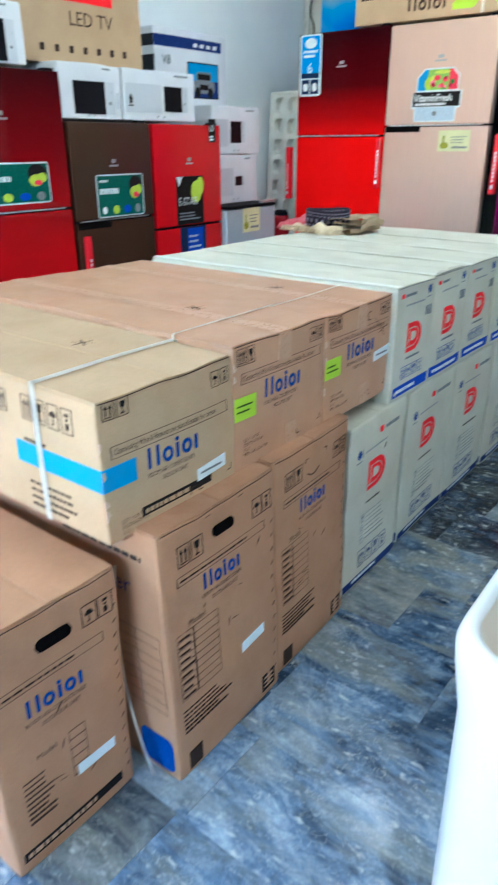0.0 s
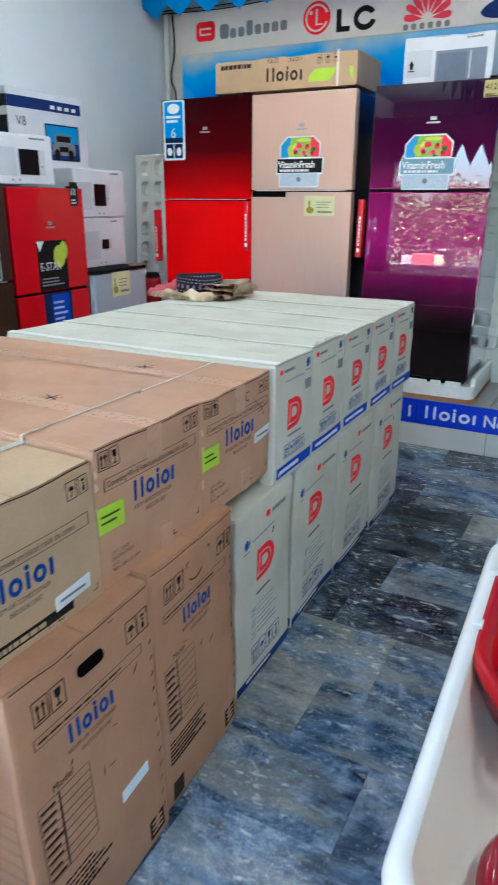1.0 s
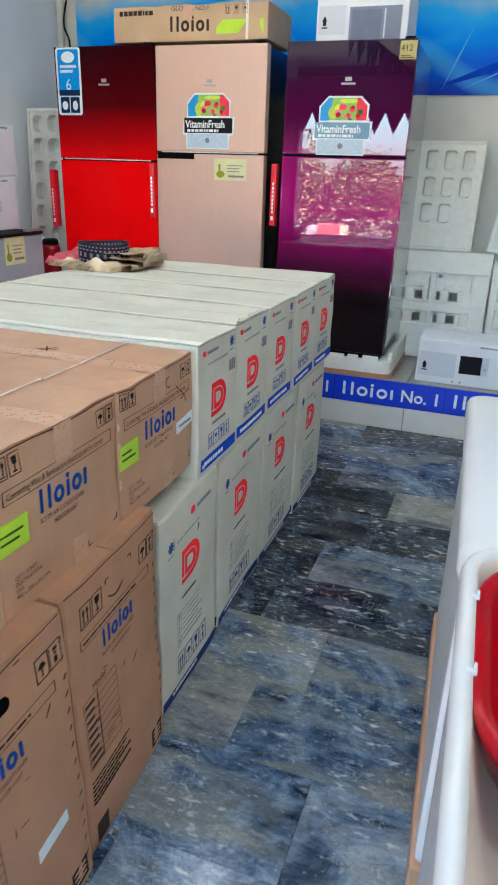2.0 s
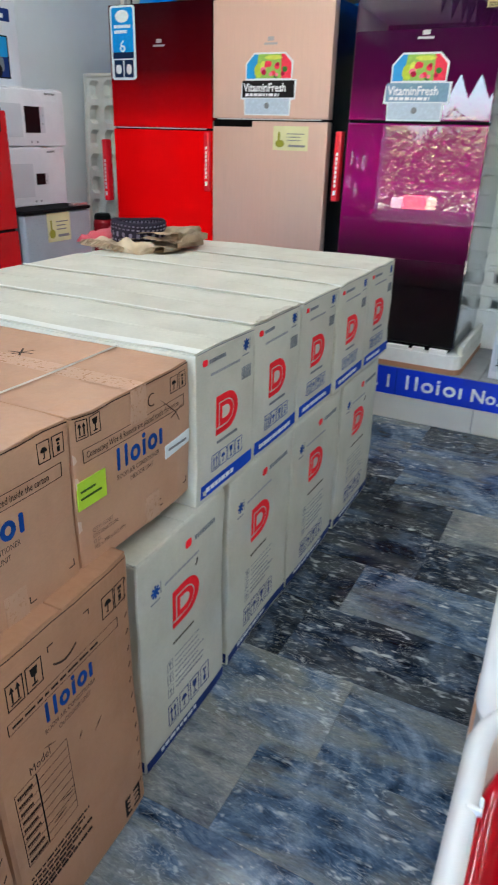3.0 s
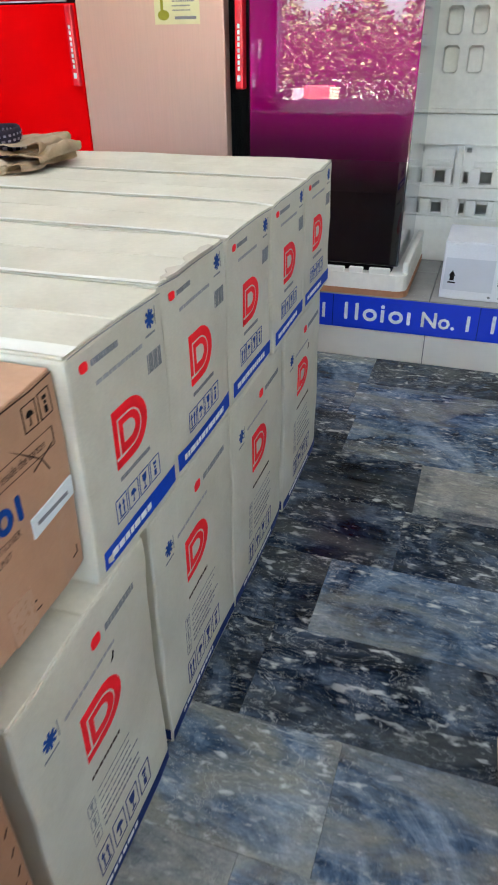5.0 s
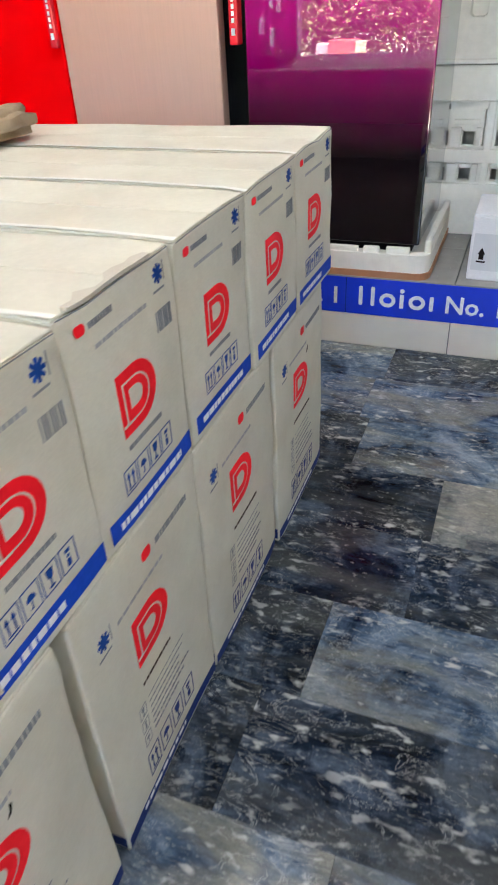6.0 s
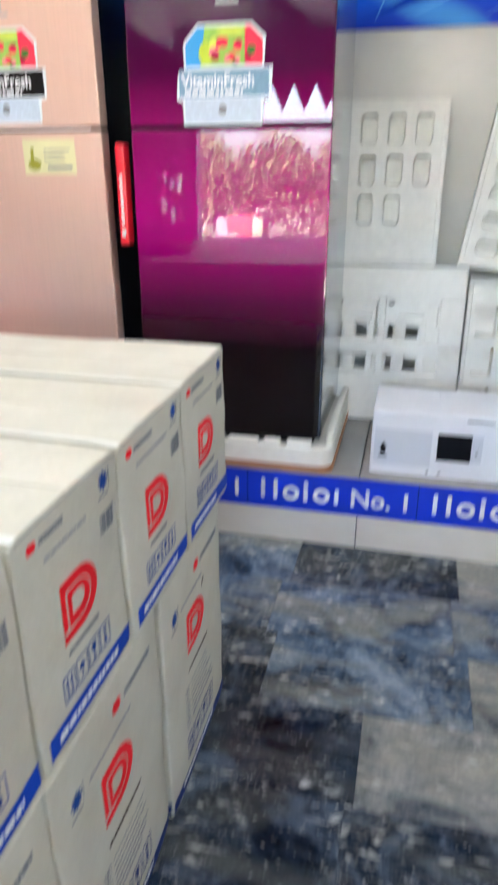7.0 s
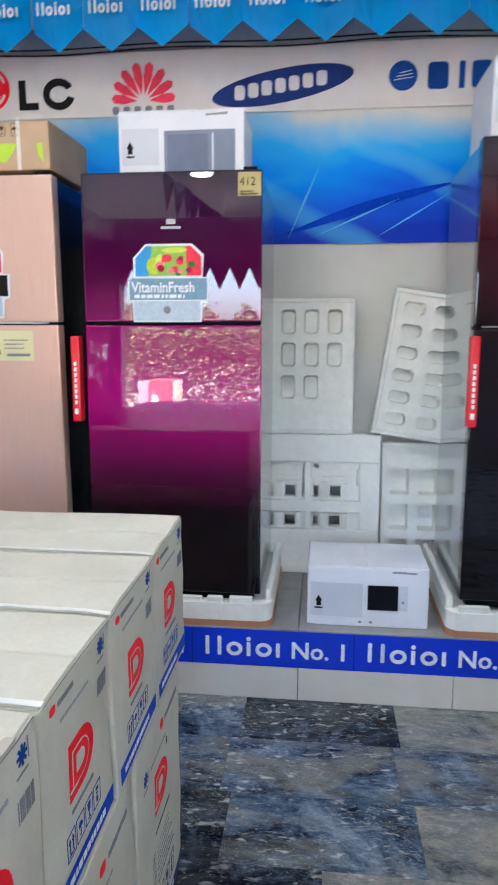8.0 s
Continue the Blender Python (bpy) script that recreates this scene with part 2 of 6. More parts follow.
DOOR_BROWN = glass_door("dark brown door", [(0.0, (0.044, 0.019, 0.011)), (1.0, (0.050, 0.022, 0.013)), (1.5, (0.056, 0.027, 0.016))], 0.06, 0.35)


def poster_material():
    m = Mat("blue printed poster", 0.5, spec=0.2)
    sep = m.n.new("ShaderNodeSeparateXYZ")
    m.l.new(m.co.outputs["Object"], sep.inputs[0])
    bend = m.noise(1.3, 3, 0.5, m.vec((1, 1, 1.6)), 0.6)
    h = m.math("ADD", sep.outputs[2], m.math("MULTIPLY", m.math("SUBTRACT", bend, 0.5), 0.5))
    ground = m.ramp(h, [(0.08, (0.0, 0.035, 0.55)), (0.20, (0.0, 0.13, 0.85)), (0.36, (0.0, 0.28, 0.95)), (0.46, (0.03, 0.42, 0.92)), (0.54, (0.32, 0.56, 0.76)), (0.62, (0.68, 0.66, 0.61))])
    w = m.n.new("ShaderNodeTexWave")
    w.wave_type, w.bands_direction = "BANDS", "DIAGONAL"
    w.inputs["Scale"].default_value, w.inputs["Distortion"].default_value, w.inputs["Detail"].default_value = 0.8, 4, 2
    m.l.new(m.vec((1, 1, 1.3)), w.inputs["Vector"])
    rays = m.ramp(w.outputs["Fac"], [(0.80, (0, 0, 0)), (0.99, (0.5, 0.5, 0.5))])
    low = m.ramp(sep.outputs[2], [(0.42, (1, 1, 1)), (0.56, (0, 0, 0))])
    m.color(m.mix(m.math("MULTIPLY", rays, low), ground, (0.12, 0.55, 0.92)))
    return m.bump(m.noise(4, 3), 0.12, 0.01).m


POSTER = poster_material()
POSTER_PALE = plain("pale poster header", (0.72, 0.665, 0.60), 0.6, var=0.05)


# ---- building helpers ----
def mesh_of(bm, mat, name):
    me = bpy.data.meshes.new(name)
    bmesh.ops.recalc_face_normals(bm, faces=bm.faces)
    bm.to_mesh(me)
    bm.free()
    me.materials.append(mat)
    return me


def part(name, bm, mat, parent=None, label="", smooth=False):
    """Links a bmesh as one mesh object under a thing or under a part."""
    me = mesh_of(bm, mat, name)
    if smooth:
        for p in me.polygons:
            p.use_smooth = True
    ob = new(name, me)
    if parent is not None:
        ob.parent = parent
    if label:
        ob["label"] = label
    return ob


def thing(name, label, category, group="", at=(0, 0, 0), turn=0, kind=""):
    ob = new(name)
    ob.empty_display_size = 0.1
    ob.matrix_basis = pose(*at, 0, 0, turn)
    return tagged(ob, label, category, group, kind)


def setting(name, bm, mat, label, category="", parent=None):
    ob = part(name, bm, mat, parent)
    return tagged(ob, label, category or name.split("_")[0], kind="structure")


def block(bm, lo, hi, bevel=0.0, seg=2):
    """Adds a box between two corners."""
    lo, hi = Vector(lo), Vector(hi)
    made = bmesh.ops.create_cube(bm, size=1.0, matrix=Matrix.Translation((lo + hi) / 2) @ Matrix.Diagonal((*(hi - lo), 1)))
    if bevel:
        edges = list({e for v in made["verts"] for e in v.link_edges})
        bmesh.ops.bevel(bm, geom=edges, offset=bevel, segments=seg, affect="EDGES", profile=0.6)
    return bm


def box(lo, hi, bevel=0.0, seg=2):
    return block(bmesh.new(), lo, hi, bevel, seg)


def slice_up(bm, step):
    """Cuts a mesh by planes so that it can bend."""
    for axis in range(3):
        cs = [v.co[axis] for v in bm.verts]
        lo, hi = min(cs), max(cs)
        n = int((hi - lo) / step)
        no = Vector((axis == 0, axis == 1, axis == 2))
        for i in range(1, n):
            bmesh.ops.bisect_plane(bm, geom=bm.verts[:] + bm.edges[:] + bm.faces[:], plane_co=no * (lo + (hi - lo) * i / n), plane_no=no)
    return bm


def prism(bm, outline, to3, lift=0.0008, base=0.0):
    """A thin plate with the given outline; to3 maps (u, v, n) to a place."""
    top = [bm.verts.new(to3(u, v, base + lift)) for u, v in outline]
    low = [bm.verts.new(to3(u, v, base)) for u, v in outline]
    bm.faces.new(top)
    n = len(top)
    for i in range(n):
        bm.faces.new((top[i], low[i], low[(i + 1) % n], top[(i + 1) % n]))


def rounded(u0, v0, u1, v1, r, seg=4):
    pts = []
    for cx, cy, a in ((u1 - r, v1 - r, 0), (u0 + r, v1 - r, 90), (u0 + r, v0 + r, 180), (u1 - r, v0 + r, 270)):
        for i in range(seg + 1):
            t = radians(a + 90 * i / seg)
            pts.append((cx + r * math.cos(t), cy + r * math.sin(t)))
    return pts


def ellipse(cu, cv, ru, rv, n=24, turn=0.0):
    c, s = math.cos(turn), math.sin(turn)
    return [(cu + ru * math.cos(a) * c - rv * math.sin(a) * s, cv + ru * math.cos(a) * s + rv * math.sin(a) * c) for a in (2 * math.pi * i / n for i in range(n))]


class Face:
    """A flat side of a thing, for prints and stickers: u to the right, v up, in metres from a corner."""

    def __init__(self, parent, origin, u, v, bend=None):
        self.p, self.o, self.u, self.v = parent, Vector(origin), Vector(u).normalized(), Vector(v).normalized()
        self.n, self.bend = self.u.cross(self.v), bend

    def to3(self, u, v, n):
        q = self.o + self.u * u + self.v * v + self.n * n
        return self.bend(q) if self.bend else q

    def put(self, name, mat, shapes, lift=0.0007, label="", base=0.0):
        bm = bmesh.new()
        for k, s in enumerate(shapes):
            lift += 0.00003 if k % 12 else 0.0
            if len(s) == 4 and isinstance(s[0], (int, float)):
                u0, v0, u1, v1 = s
                nu, nv = max(1, int(abs(u1 - u0) / 0.05)), max(1, int(abs(v1 - v0) / 0.05))
                if nu * nv == 1:
                    prism(bm, [(u0, v0), (u1, v0), (u1, v1), (u0, v1)], self.to3, lift, base)
                else:
                    grid = [[bm.verts.new(self.to3(u0 + (u1 - u0) * i / nu, v0 + (v1 - v0) * j / nv, base + lift)) for j in range(nv + 1)] for i in range(nu + 1)]
                    for i in range(nu):
                        for j in range(nv):
                            bm.faces.new((grid[i][j], grid[i + 1][j], grid[i + 1][j + 1], grid[i][j + 1]))
            else:
                prism(bm, s, self.to3, lift, base)
        bmesh.ops.remove_doubles(bm, verts=bm.verts, dist=0.0002)
        ob = part(name, bm, mat, self.p, label)
        if len(shapes) > 1 and (name.endswith("writing") or name in ("bar_code", "code_lines", "printed_table", "word_mark")):
            ob["kind"] = "stuff"                       # marks too small to pick apart
        return ob

    def each(self, name, mat, shapes, lift=0.0007, label=""):
        """One print for every shape."""
        for k, s in enumerate(shapes):
            self.put(name, mat, [s], lift + 0.00003 * (k % 12), label)

    def text(self, words, u, v, size, mat, name="lettering", align="LEFT", squeeze=1.0, lift=0.0007, turn=0.0, base=0.0, bold=0.0):
        cu = bpy.data.curves.new("t", "FONT")
        cu.body, cu.size, cu.align_x = words, size, align
        cu.resolution_u, cu.offset = 2, bold
        tmp = bpy.data.objects.new("t", cu)
        scene.collection.objects.link(tmp)
        bpy.context.view_layer.update()
        me = bpy.data.meshes.new_from_object(tmp.evaluated_get(bpy.context.evaluated_depsgraph_get()))
        bpy.data.objects.remove(tmp)
        bpy.data.curves.remove(cu)
        me.name = name
        c, s = math.cos(turn), math.sin(turn)
        for p in me.vertices:
            x, y = p.co.x * squeeze, p.co.y
            p.co = self.to3(u + x * c - y * s, v + x * s + y * c, base + lift)
        me.materials.clear()
        me.materials.append(mat)
        ob = new(name, me)
        ob.parent = self.p
        ob["kind"] = "stuff"
        return ob


def put_symbols(F, mat, items):
    """Each handling symbol as a print of its own."""
    for shapes in items:
        F.put("handling_symbol", mat, shapes)


def outline(u0, v0, u1, v1, w):
    return [(u0, v0, u1, v0 + w), (u0, v1 - w, u1, v1), (u0, v0 + w, u0 + w, v1 - w), (u1 - w, v0 + w, u1, v1 - w)]


def hoop(cu, cv, ru, rv, w, a0=0, a1=360, n=14):
    """An open or closed hoop, as short pieces."""
    out = []
    for i in range(n):
        p, q = (radians(a0 + (a1 - a0) * k / n) for k in (i, i + 1))
        out.append([(cu + ru * math.cos(p), cv + rv * math.sin(p)), (cu + ru * math.cos(q), cv + rv * math.sin(q)), (cu + (ru - w) * math.cos(q), cv + (rv - w) * math.sin(q)), (cu + (ru - w) * math.cos(p), cv + (rv - w) * math.sin(p))])
    return out


def mark_blocks(u, v, h, squeeze=1.0):
    """A maker's word mark as plain bars and hoops."""
    k, t = h * squeeze, 0.19 * h
    out = [rounded(u, v, u + t, v + h, t * 0.3, 2), rounded(u + 0.42 * k, v, u + 0.42 * k + t, v + h, t * 0.3, 2)]
    out += hoop(u + 1.0 * k, v + 0.36 * h, 0.28 * k, 0.37 * h, t)
    out += [(u + 1.42 * k, v, u + 1.42 * k + t, v + 0.72 * h), ellipse(u + 1.42 * k + t / 2, v + 0.9 * h, t * 0.6, t * 0.6, 10)]
    out += hoop(u + 2.0 * k, v + 0.36 * h, 0.28 * k, 0.37 * h, t)
    out += [rounded(u + 2.42 * k, v, u + 2.42 * k + t, v + 0.74 * h, t * 0.3, 2)]
    return out


def bars(u, v, w, h, n, gap=0.45, seed=0):
    """Lines of writing too small to read, as bars broken into words."""
    rnd, out = random.Random(seed), []
    step = h / n
    for i in range(n):
        x, y = u, v + h - (i + 1) * step
        end = u + w * rnd.uniform(0.62, 1.0)
        while x < end:
            l = min(end - x, w * rnd.uniform(0.035, 0.11))
            out.append((x, y, x + l, y + step * (1 - gap)))
            x += l + w * 0.02
    return out


def symbol(u, v, s, kind, k=0.62):
    """A handling symbol in its frame: arrows, glass, umbrella or stack."""
    w = s * k
    out = outline(u, v, u + w, v + s, s * 0.034)
    c = u + w / 2
    if kind == "up":
        for a in (0.32, 0.68):
            x = u + w * a
            out += [(x - 0.03 * s, v + 0.22 * s, x + 0.03 * s, v + 0.66 * s), [(x - 0.1 * s, v + 0.62 * s), (x + 0.1 * s, v + 0.62 * s), (x, v + 0.84 * s)]]
        out.append((u + w * 0.2, v + 0.13 * s, u + w * 0.8, v + 0.17 * s))
    elif kind == "glass":
        out += [[(c - 0.17 * s, v + 0.82 * s), (c - 0.12 * s, v + 0.52 * s), (c, v + 0.44 * s), (c + 0.12 * s, v + 0.52 * s), (c + 0.17 * s, v + 0.82 * s)], (c - 0.025 * s, v + 0.2 * s, c + 0.025 * s, v + 0.46 * s), (c - 0.13 * s, v + 0.14 * s, c + 0.13 * s, v + 0.2 * s)]
    elif kind == "rain":
        out += [[(c + 0.2 * s * math.cos(radians(a)), v + 0.5 * s + 0.22 * s * math.sin(radians(a))) for a in range(0, 181, 20)], (c - 0.02 * s, v + 0.2 * s, c + 0.02 * s, v + 0.5 * s), (c - 0.1 * s, v + 0.18 * s, c + 0.02 * s, v + 0.22 * s)]
    else:
        out += [(c - 0.09 * s, v + 0.16 * s, c + 0.09 * s, v + 0.42 * s), (c - 0.06 * s, v + 0.5 * s, c + 0.06 * s, v + 0.6 * s), (c - 0.12 * s, v + 0.68 * s, c + 0.12 * s, v + 0.8 * s)]
    return [out]


# ---- the shop's shell ----
BX, FY, BY, RX, CZ = -2.21, -1.7, 5.62, 3.6, 3.1      # left wall, shop front, back wall, right wall, ceiling
PLAT_Y, PLAT_Z = 4.78, 0.298

floor = setting("floor", box((BX, FY, -0.12), (RX, PLAT_Y + 0.1, -0.006)), GROUT, "blue grey marble tiled shop floor with dark joints", "floor")
setting("wall_west", box((BX - 0.2, FY - 0.2, -0.12), (BX, BY + 0.2, CZ)), WALL, "off white painted side wall behind stacked cartons", "wall")
setting("wall_north", box((BX, BY, -0.12), (RX, BY + 0.2, CZ)), WALL_BACK, "cream painted back wall with a poster across its top", "wall")
# Unseen wall; its grey is picked to control bounced light and door reflections.
setting("wall_east", box((RX, FY - 0.2, -0.12), (RX + 0.2, BY + 0.2, CZ)), plain("bounce setting wall grey", (0.42, 0.42, 0.41), 0.7, var=0.08, scale=2.2), "unseen side wall, grey chosen to set bounced light", "wall")
setting("ceiling", box((BX - 0.2, FY - 0.2, CZ), (RX + 0.2, BY + 0.2, CZ + 0.15)), CEIL, "white painted flat shop ceiling", "ceiling")
bm = bmesh.new()
block(bm, (BX, FY - 0.2, OPEN_Z), (RX, FY, CZ))
block(bm, (BX, FY - 0.2, -0.12), (BX + 0.08, FY, OPEN_Z))
# Right pier is added out of view to cut the daylight coming in.
block(bm, (1.9, FY - 0.2, -0.12), (RX, FY, OPEN_Z))
setting("wall_south", bm, plain("dark grey wall paint", (0.22, 0.22, 0.23), 0.7, var=0.08, scale=2.2), "dark grey shop front wall, entrance narrowed by an added pier", "wall")
bm = box((BX + 0.015, BY - 0.045, 0.9), (BX + 0.055, BY - 0.005, CZ - 0.002), 0.012, 3)
setting("trim_corner", bm, plain("ivory cable duct", (0.7, 0.68, 0.63), 0.4), "ivory cable duct upright in the wall corner", "cable duct")

# platform along the back wall
platform = setting("platform", box((BX, PLAT_Y + 0.012, -0.1), (RX, BY, PLAT_Z - 0.012)), GROUT, "low tiled display platform with cream front tiles", "platform")
for i in range(11):
    x = 0.541 + (i - 5) * 0.6
    x, wide = max(x, BX + 0.001), 0.597
    bm = box((x, PLAT_Y, 0.001), (min(0.541 + (i - 5) * 0.6 + wide, RX), PLAT_Y + 0.012, 0.141), 0.002, 1)
    part("tile", bm, CREAM_TILE, platform)
    for j in range(2):
        bm = box((x, PLAT_Y + 0.004 + j * 0.417, PLAT_Z - 0.012), (min(0.541 + (i - 5) * 0.6 + wide, RX), PLAT_Y + 0.004 + j * 0.417 + 0.414, PLAT_Z), 0.002, 1)
        part("tile", bm, PLAT_TILE, platform)

strip = thing("shelf_strip", "blue printed advertising strip along the platform edge", "advertising strip", at=(BX, PLAT_Y - 0.0015, 0.141))
bm = slice_up(box((0.0, -0.0005, 0), (RX - BX, 0.0012, 0.152)), 0.3)
part("strip_sheet", bm, STRIP_BLUE, strip)
F = Face(strip, (0, -0.0006, 0), (1, 0, 0), (0, 0, 1))
for k in range(10):
    u = 2.382 + (k - 4) * 0.638
    if u < 0.02 or u + 0.5 > RX - BX:
        continue
    F.put("word_mark", INK_WHITE, mark_blocks(u, 0.040, 0.080, 1.45))
    F.text("No. 1", u + 0.338, 0.040, 0.098, INK_WHITE, bold=0.002)
    F.put("seam", INK_NAVY, [(u - 0.055, 0.0, u - 0.052, 0.152)])


# ---- cartons ----
def bender(seed, amp):
    s = Vector((seed * 3.7, seed * 1.3, seed * 7.1))

    def bend(p):
        d = noise.noise_vector(p * 3.0 + s) * amp
        return Vector(p) + d
    return bend


def carton(name, label, category, at, size, mat, group="", seed=1, turn=0.0, shear=(0, 0), amp=0.003, tape=None, bevel=0.006, flaps=True, crush=0.009):
    """A carton with its front at local x = 0, from y = 0 to its width, standing on z = 0. Returns it with its sides."""
    length, width, height = size
    th = thing(name, label, category, group, at, turn)
    wob = bender(seed, amp)

    def bend(p):
        q = wob(p)
        if p.z < 0.002:
            q.z = p.z
        e = math.exp(-(p.x / 0.025) ** 2 - ((height - p.z) / 0.025) ** 2)      # knocked top front edge
        q.z -= e * crush * max(0.0, noise.noise(Vector((seed * 2.1, p.y * 11, 0))) + 0.1)
        q.x -= e * crush * max(0.0, noise.noise(Vector((seed * 5.3, p.y * 9, 4))))
        for y in (0.0, width):                          # soft upright corners
            e = math.exp(-(p.x / 0.03) ** 2 - ((y - p.y) / 0.03) ** 2)
            q.x -= e * crush * 0.6 * (noise.noise(Vector((seed * 1.7, y, p.z * 9))) + 0.35)
        return Vector((q.x + shear[0] * p.z, q.y + shear[1] * p.z, q.z))
    bm = slice_up(box((-length, 0, 0), (0, width, height - (0.004 if flaps else 0)), bevel, 2), 0.05)
    for v in bm.verts:
        v.co = bend(v.co.copy())
    part("body", bm, mat, th)
    if flaps:
        for y0, y1 in ((0.003, width / 2 - 0.0012), (width / 2 + 0.0012, width - 0.003)):
            bm = slice_up(box((-length + 0.003, y0, height - 0.0045), (-0.003, y1, height), 0.0015, 1), 0.06)
            for v in bm.verts:
                v.co = bend(v.co.copy())
            part("flap", bm, mat, th)
    top = Face(th, (-length, 0, height), (1, 0, 0), (0, 1, 0), bend)
    front = Face(th, (0, 0, 0), (0, 1, 0), (0, 0, 1), bend)
    side = Face(th, (-length, 0, 0), (1, 0, 0), (0, 0, 1), bend)
    if tape:
        top.put("tape", tape, [(length - 0.09, width / 2 - 0.025, length, width / 2 + 0.025)], 0.0022)
        front.put("tape", tape, [(width / 2 - 0.025, height - 0.07, width / 2 + 0.025, height - 0.001)], 0.0013)
    return th, front, side, top, bend


plain_rub = plain("rubbed cardboard", (0.66, 0.48, 0.36), 0.9)
SENTENCE = "Connecting Wire & Remote are placed inside the carton"


def ring(th, x, w, width, height, bend, mat, name="strap", lift=0.004):
    """A band round a carton, across its length at x."""
    bm = bmesh.new()
    path = []
    for (y0, z0), (y1, z1) in (((-lift, 0), (-lift, height + lift)), ((-lift, height + lift), (width + lift, height + lift)), ((width + lift, height + lift), (width + lift, 0))):
        n = 8
        path += [(y0 + (y1 - y0) * i / n, z0 + (z1 - z0) * i / n) for i in range(n)]
    vs = [[bm.verts.new(bend(Vector((x + s * w / 2, y, z)))) for s in (-1, 1)] for y, z in path]
    for a, b in zip(vs, vs[1:]):
        bm.faces.new((a[0], a[1], b[1], b[0]))
    bmesh.ops.solidify(bm, geom=bm.faces[:], thickness=0.0008)
    return part(name, bm, mat, th, "white plastic strapping band")


def indoor_carton(y, z, x, width, height, seed, green=True, sticker=(0.30, 0.13), band=False, label="", length=1.10, turn=0.0):
    th, F, S, T, bend = carton("air_conditioner_carton", label, "carton", (x, y, z), (length, width, height), KRAFT if not band else KRAFT_PALE, "indoor unit cartons", seed, turn, amp=0.004)
    d = -0.036 if band else 0.0                        # the first carton's print sits lower
    marks = symbol(0.014, 0.262, 0.040, "up", 0.72) + symbol(0.048, 0.262, 0.040, "glass", 0.72)
    marks += symbol(width - 0.078, 0.258 + d * 0.3, 0.036, "rain", 0.78) + symbol(width - 0.044, 0.258 + d * 0.3, 0.036, "stack", 0.78)
    put_symbols(F, INK_BLACK, marks)
    F.put("text_frame", INK_BLACK, outline(0.026, 0.216 + d, width - 0.026, 0.243 + d, 0.0013))
    F.text(SENTENCE, 0.034, 0.2235 + d, 0.0185, INK_BLACK, squeeze=0.695)
    F.put("word_mark", INK_BLUE, mark_blocks(0.118, 0.162 + d, 0.047, 1.22))
    F.text("ROOM AIR CONDITIONER", 0.115, 0.143 + d, 0.0150, INK_BLACK, squeeze=0.78)
    F.text("INDOOR UNIT", 0.155, 0.126 + d, 0.0150, INK_BLACK, squeeze=0.78)
    F.text("QTY: 1UNIT\nDESTINATION:\nO.D.\n982 x 398 x 302 MM", 0.035, 0.070 + d, 0.0125, INK_BROWN, squeeze=0.9)
    F.each("corner_mark", INK_BROWN, [(width - 0.13, 0.02, width - 0.115, 0.022), (width - 0.13, 0.02, width - 0.128, 0.034), (width - 0.03, 0.03, width - 0.015, 0.032), (width - 0.017, 0.03, width - 0.015, 0.044), (0.24, 0.035, 0.255, 0.037), (0.24, 0.02, 0.242, 0.037)])
    if green:
        F.put("sticker", PAPER_GREEN, [(0.003, 0.130, 0.080, 0.186)], 0.0026, "lime green paper sticker")
        F.put("writing", STICKER_INK, bars(0.010, 0.150, 0.056, 0.028, 2, 0.74, seed=seed), 0.0034)
    if sticker:
        F.put("sticker", PAPER_WHITE, [[(sticker[0], sticker[1] - 0.012), (sticker[0] + 0.095, sticker[1] - 0.006), (sticker[0] + 0.095, sticker[1] + 0.024), (sticker[0], sticker[1] + 0.017)]], 0.0026, "white paper sticker")
        F.put("writing", INK_GREY, [(sticker[0] + 0.01, sticker[1] + 0.003, sticker[0] + 0.08, sticker[1] + 0.008)], 0.0034)
    if band:
        F.put("printed_band", INK_BLACK, [(0.092, 0.027, 0.308, 0.049)])
        F.put("band_writing", KRAFT_PALE, bars(0.102, 0.032, 0.19, 0.012, 1, 0.2, 4), 0.0012)
        F.put("blue_tape", TAPE_BLUE, [(0.0, 0.116, 0.087, 0.166)], 0.001, "sky blue adhesive tape")
        S.put("blue_tape", TAPE_BLUE, [(length - 0.27, 0.116, length + 0.0008, 0.166)], 0.001, "sky blue adhesive tape")
        marks = []
        for i, kd in enumerate(("up", "glass", "rain", "stack")):
            marks += symbol(length - 0.235 + 0.043 * i, height - 0.085, 0.055, kd)
        for i, kd in enumerate(("stack", "up")):
            marks += symbol(length - 0.36 + 0.04 * i, height - 0.085, 0.05, kd)
        put_symbols(S, INK_BROWN, marks)
        S.put("writing", INK_BROWN, bars(length - 0.24, 0.17, 0.1, 0.012, 1, seed=3))
        S.put("writing", INK_BROWN, bars(length - 0.24, 0.02, 0.16, 0.07, 4, 0.68, seed=5))
        S.put("writing", INK_BROWN, bars(length - 0.75, 0.05, 0.25, 0.12, 4, seed=8))
    if seed == 3:                                      # round bruise and a crack over the printed frame
        F.put("bruise", INK_BROWN, hoop(0.235, height - 0.042, 0.014, 0.014, 0.0022, 60, 300, 10))
        F.put("crack", INK_BROWN, [[(0.262, height - 0.052), (0.290, height - 0.076), (0.318, height - 0.098), (0.330, height - 0.120), (0.332, height - 0.1195), (0.3198, height - 0.097), (0.2915, height - 0.0745)]])
        F.put("crack", INK_BROWN, [[(0.30, height - 0.104), (0.345, height - 0.088), (0.3455, height - 0.0895), (0.301, height - 0.106)]])
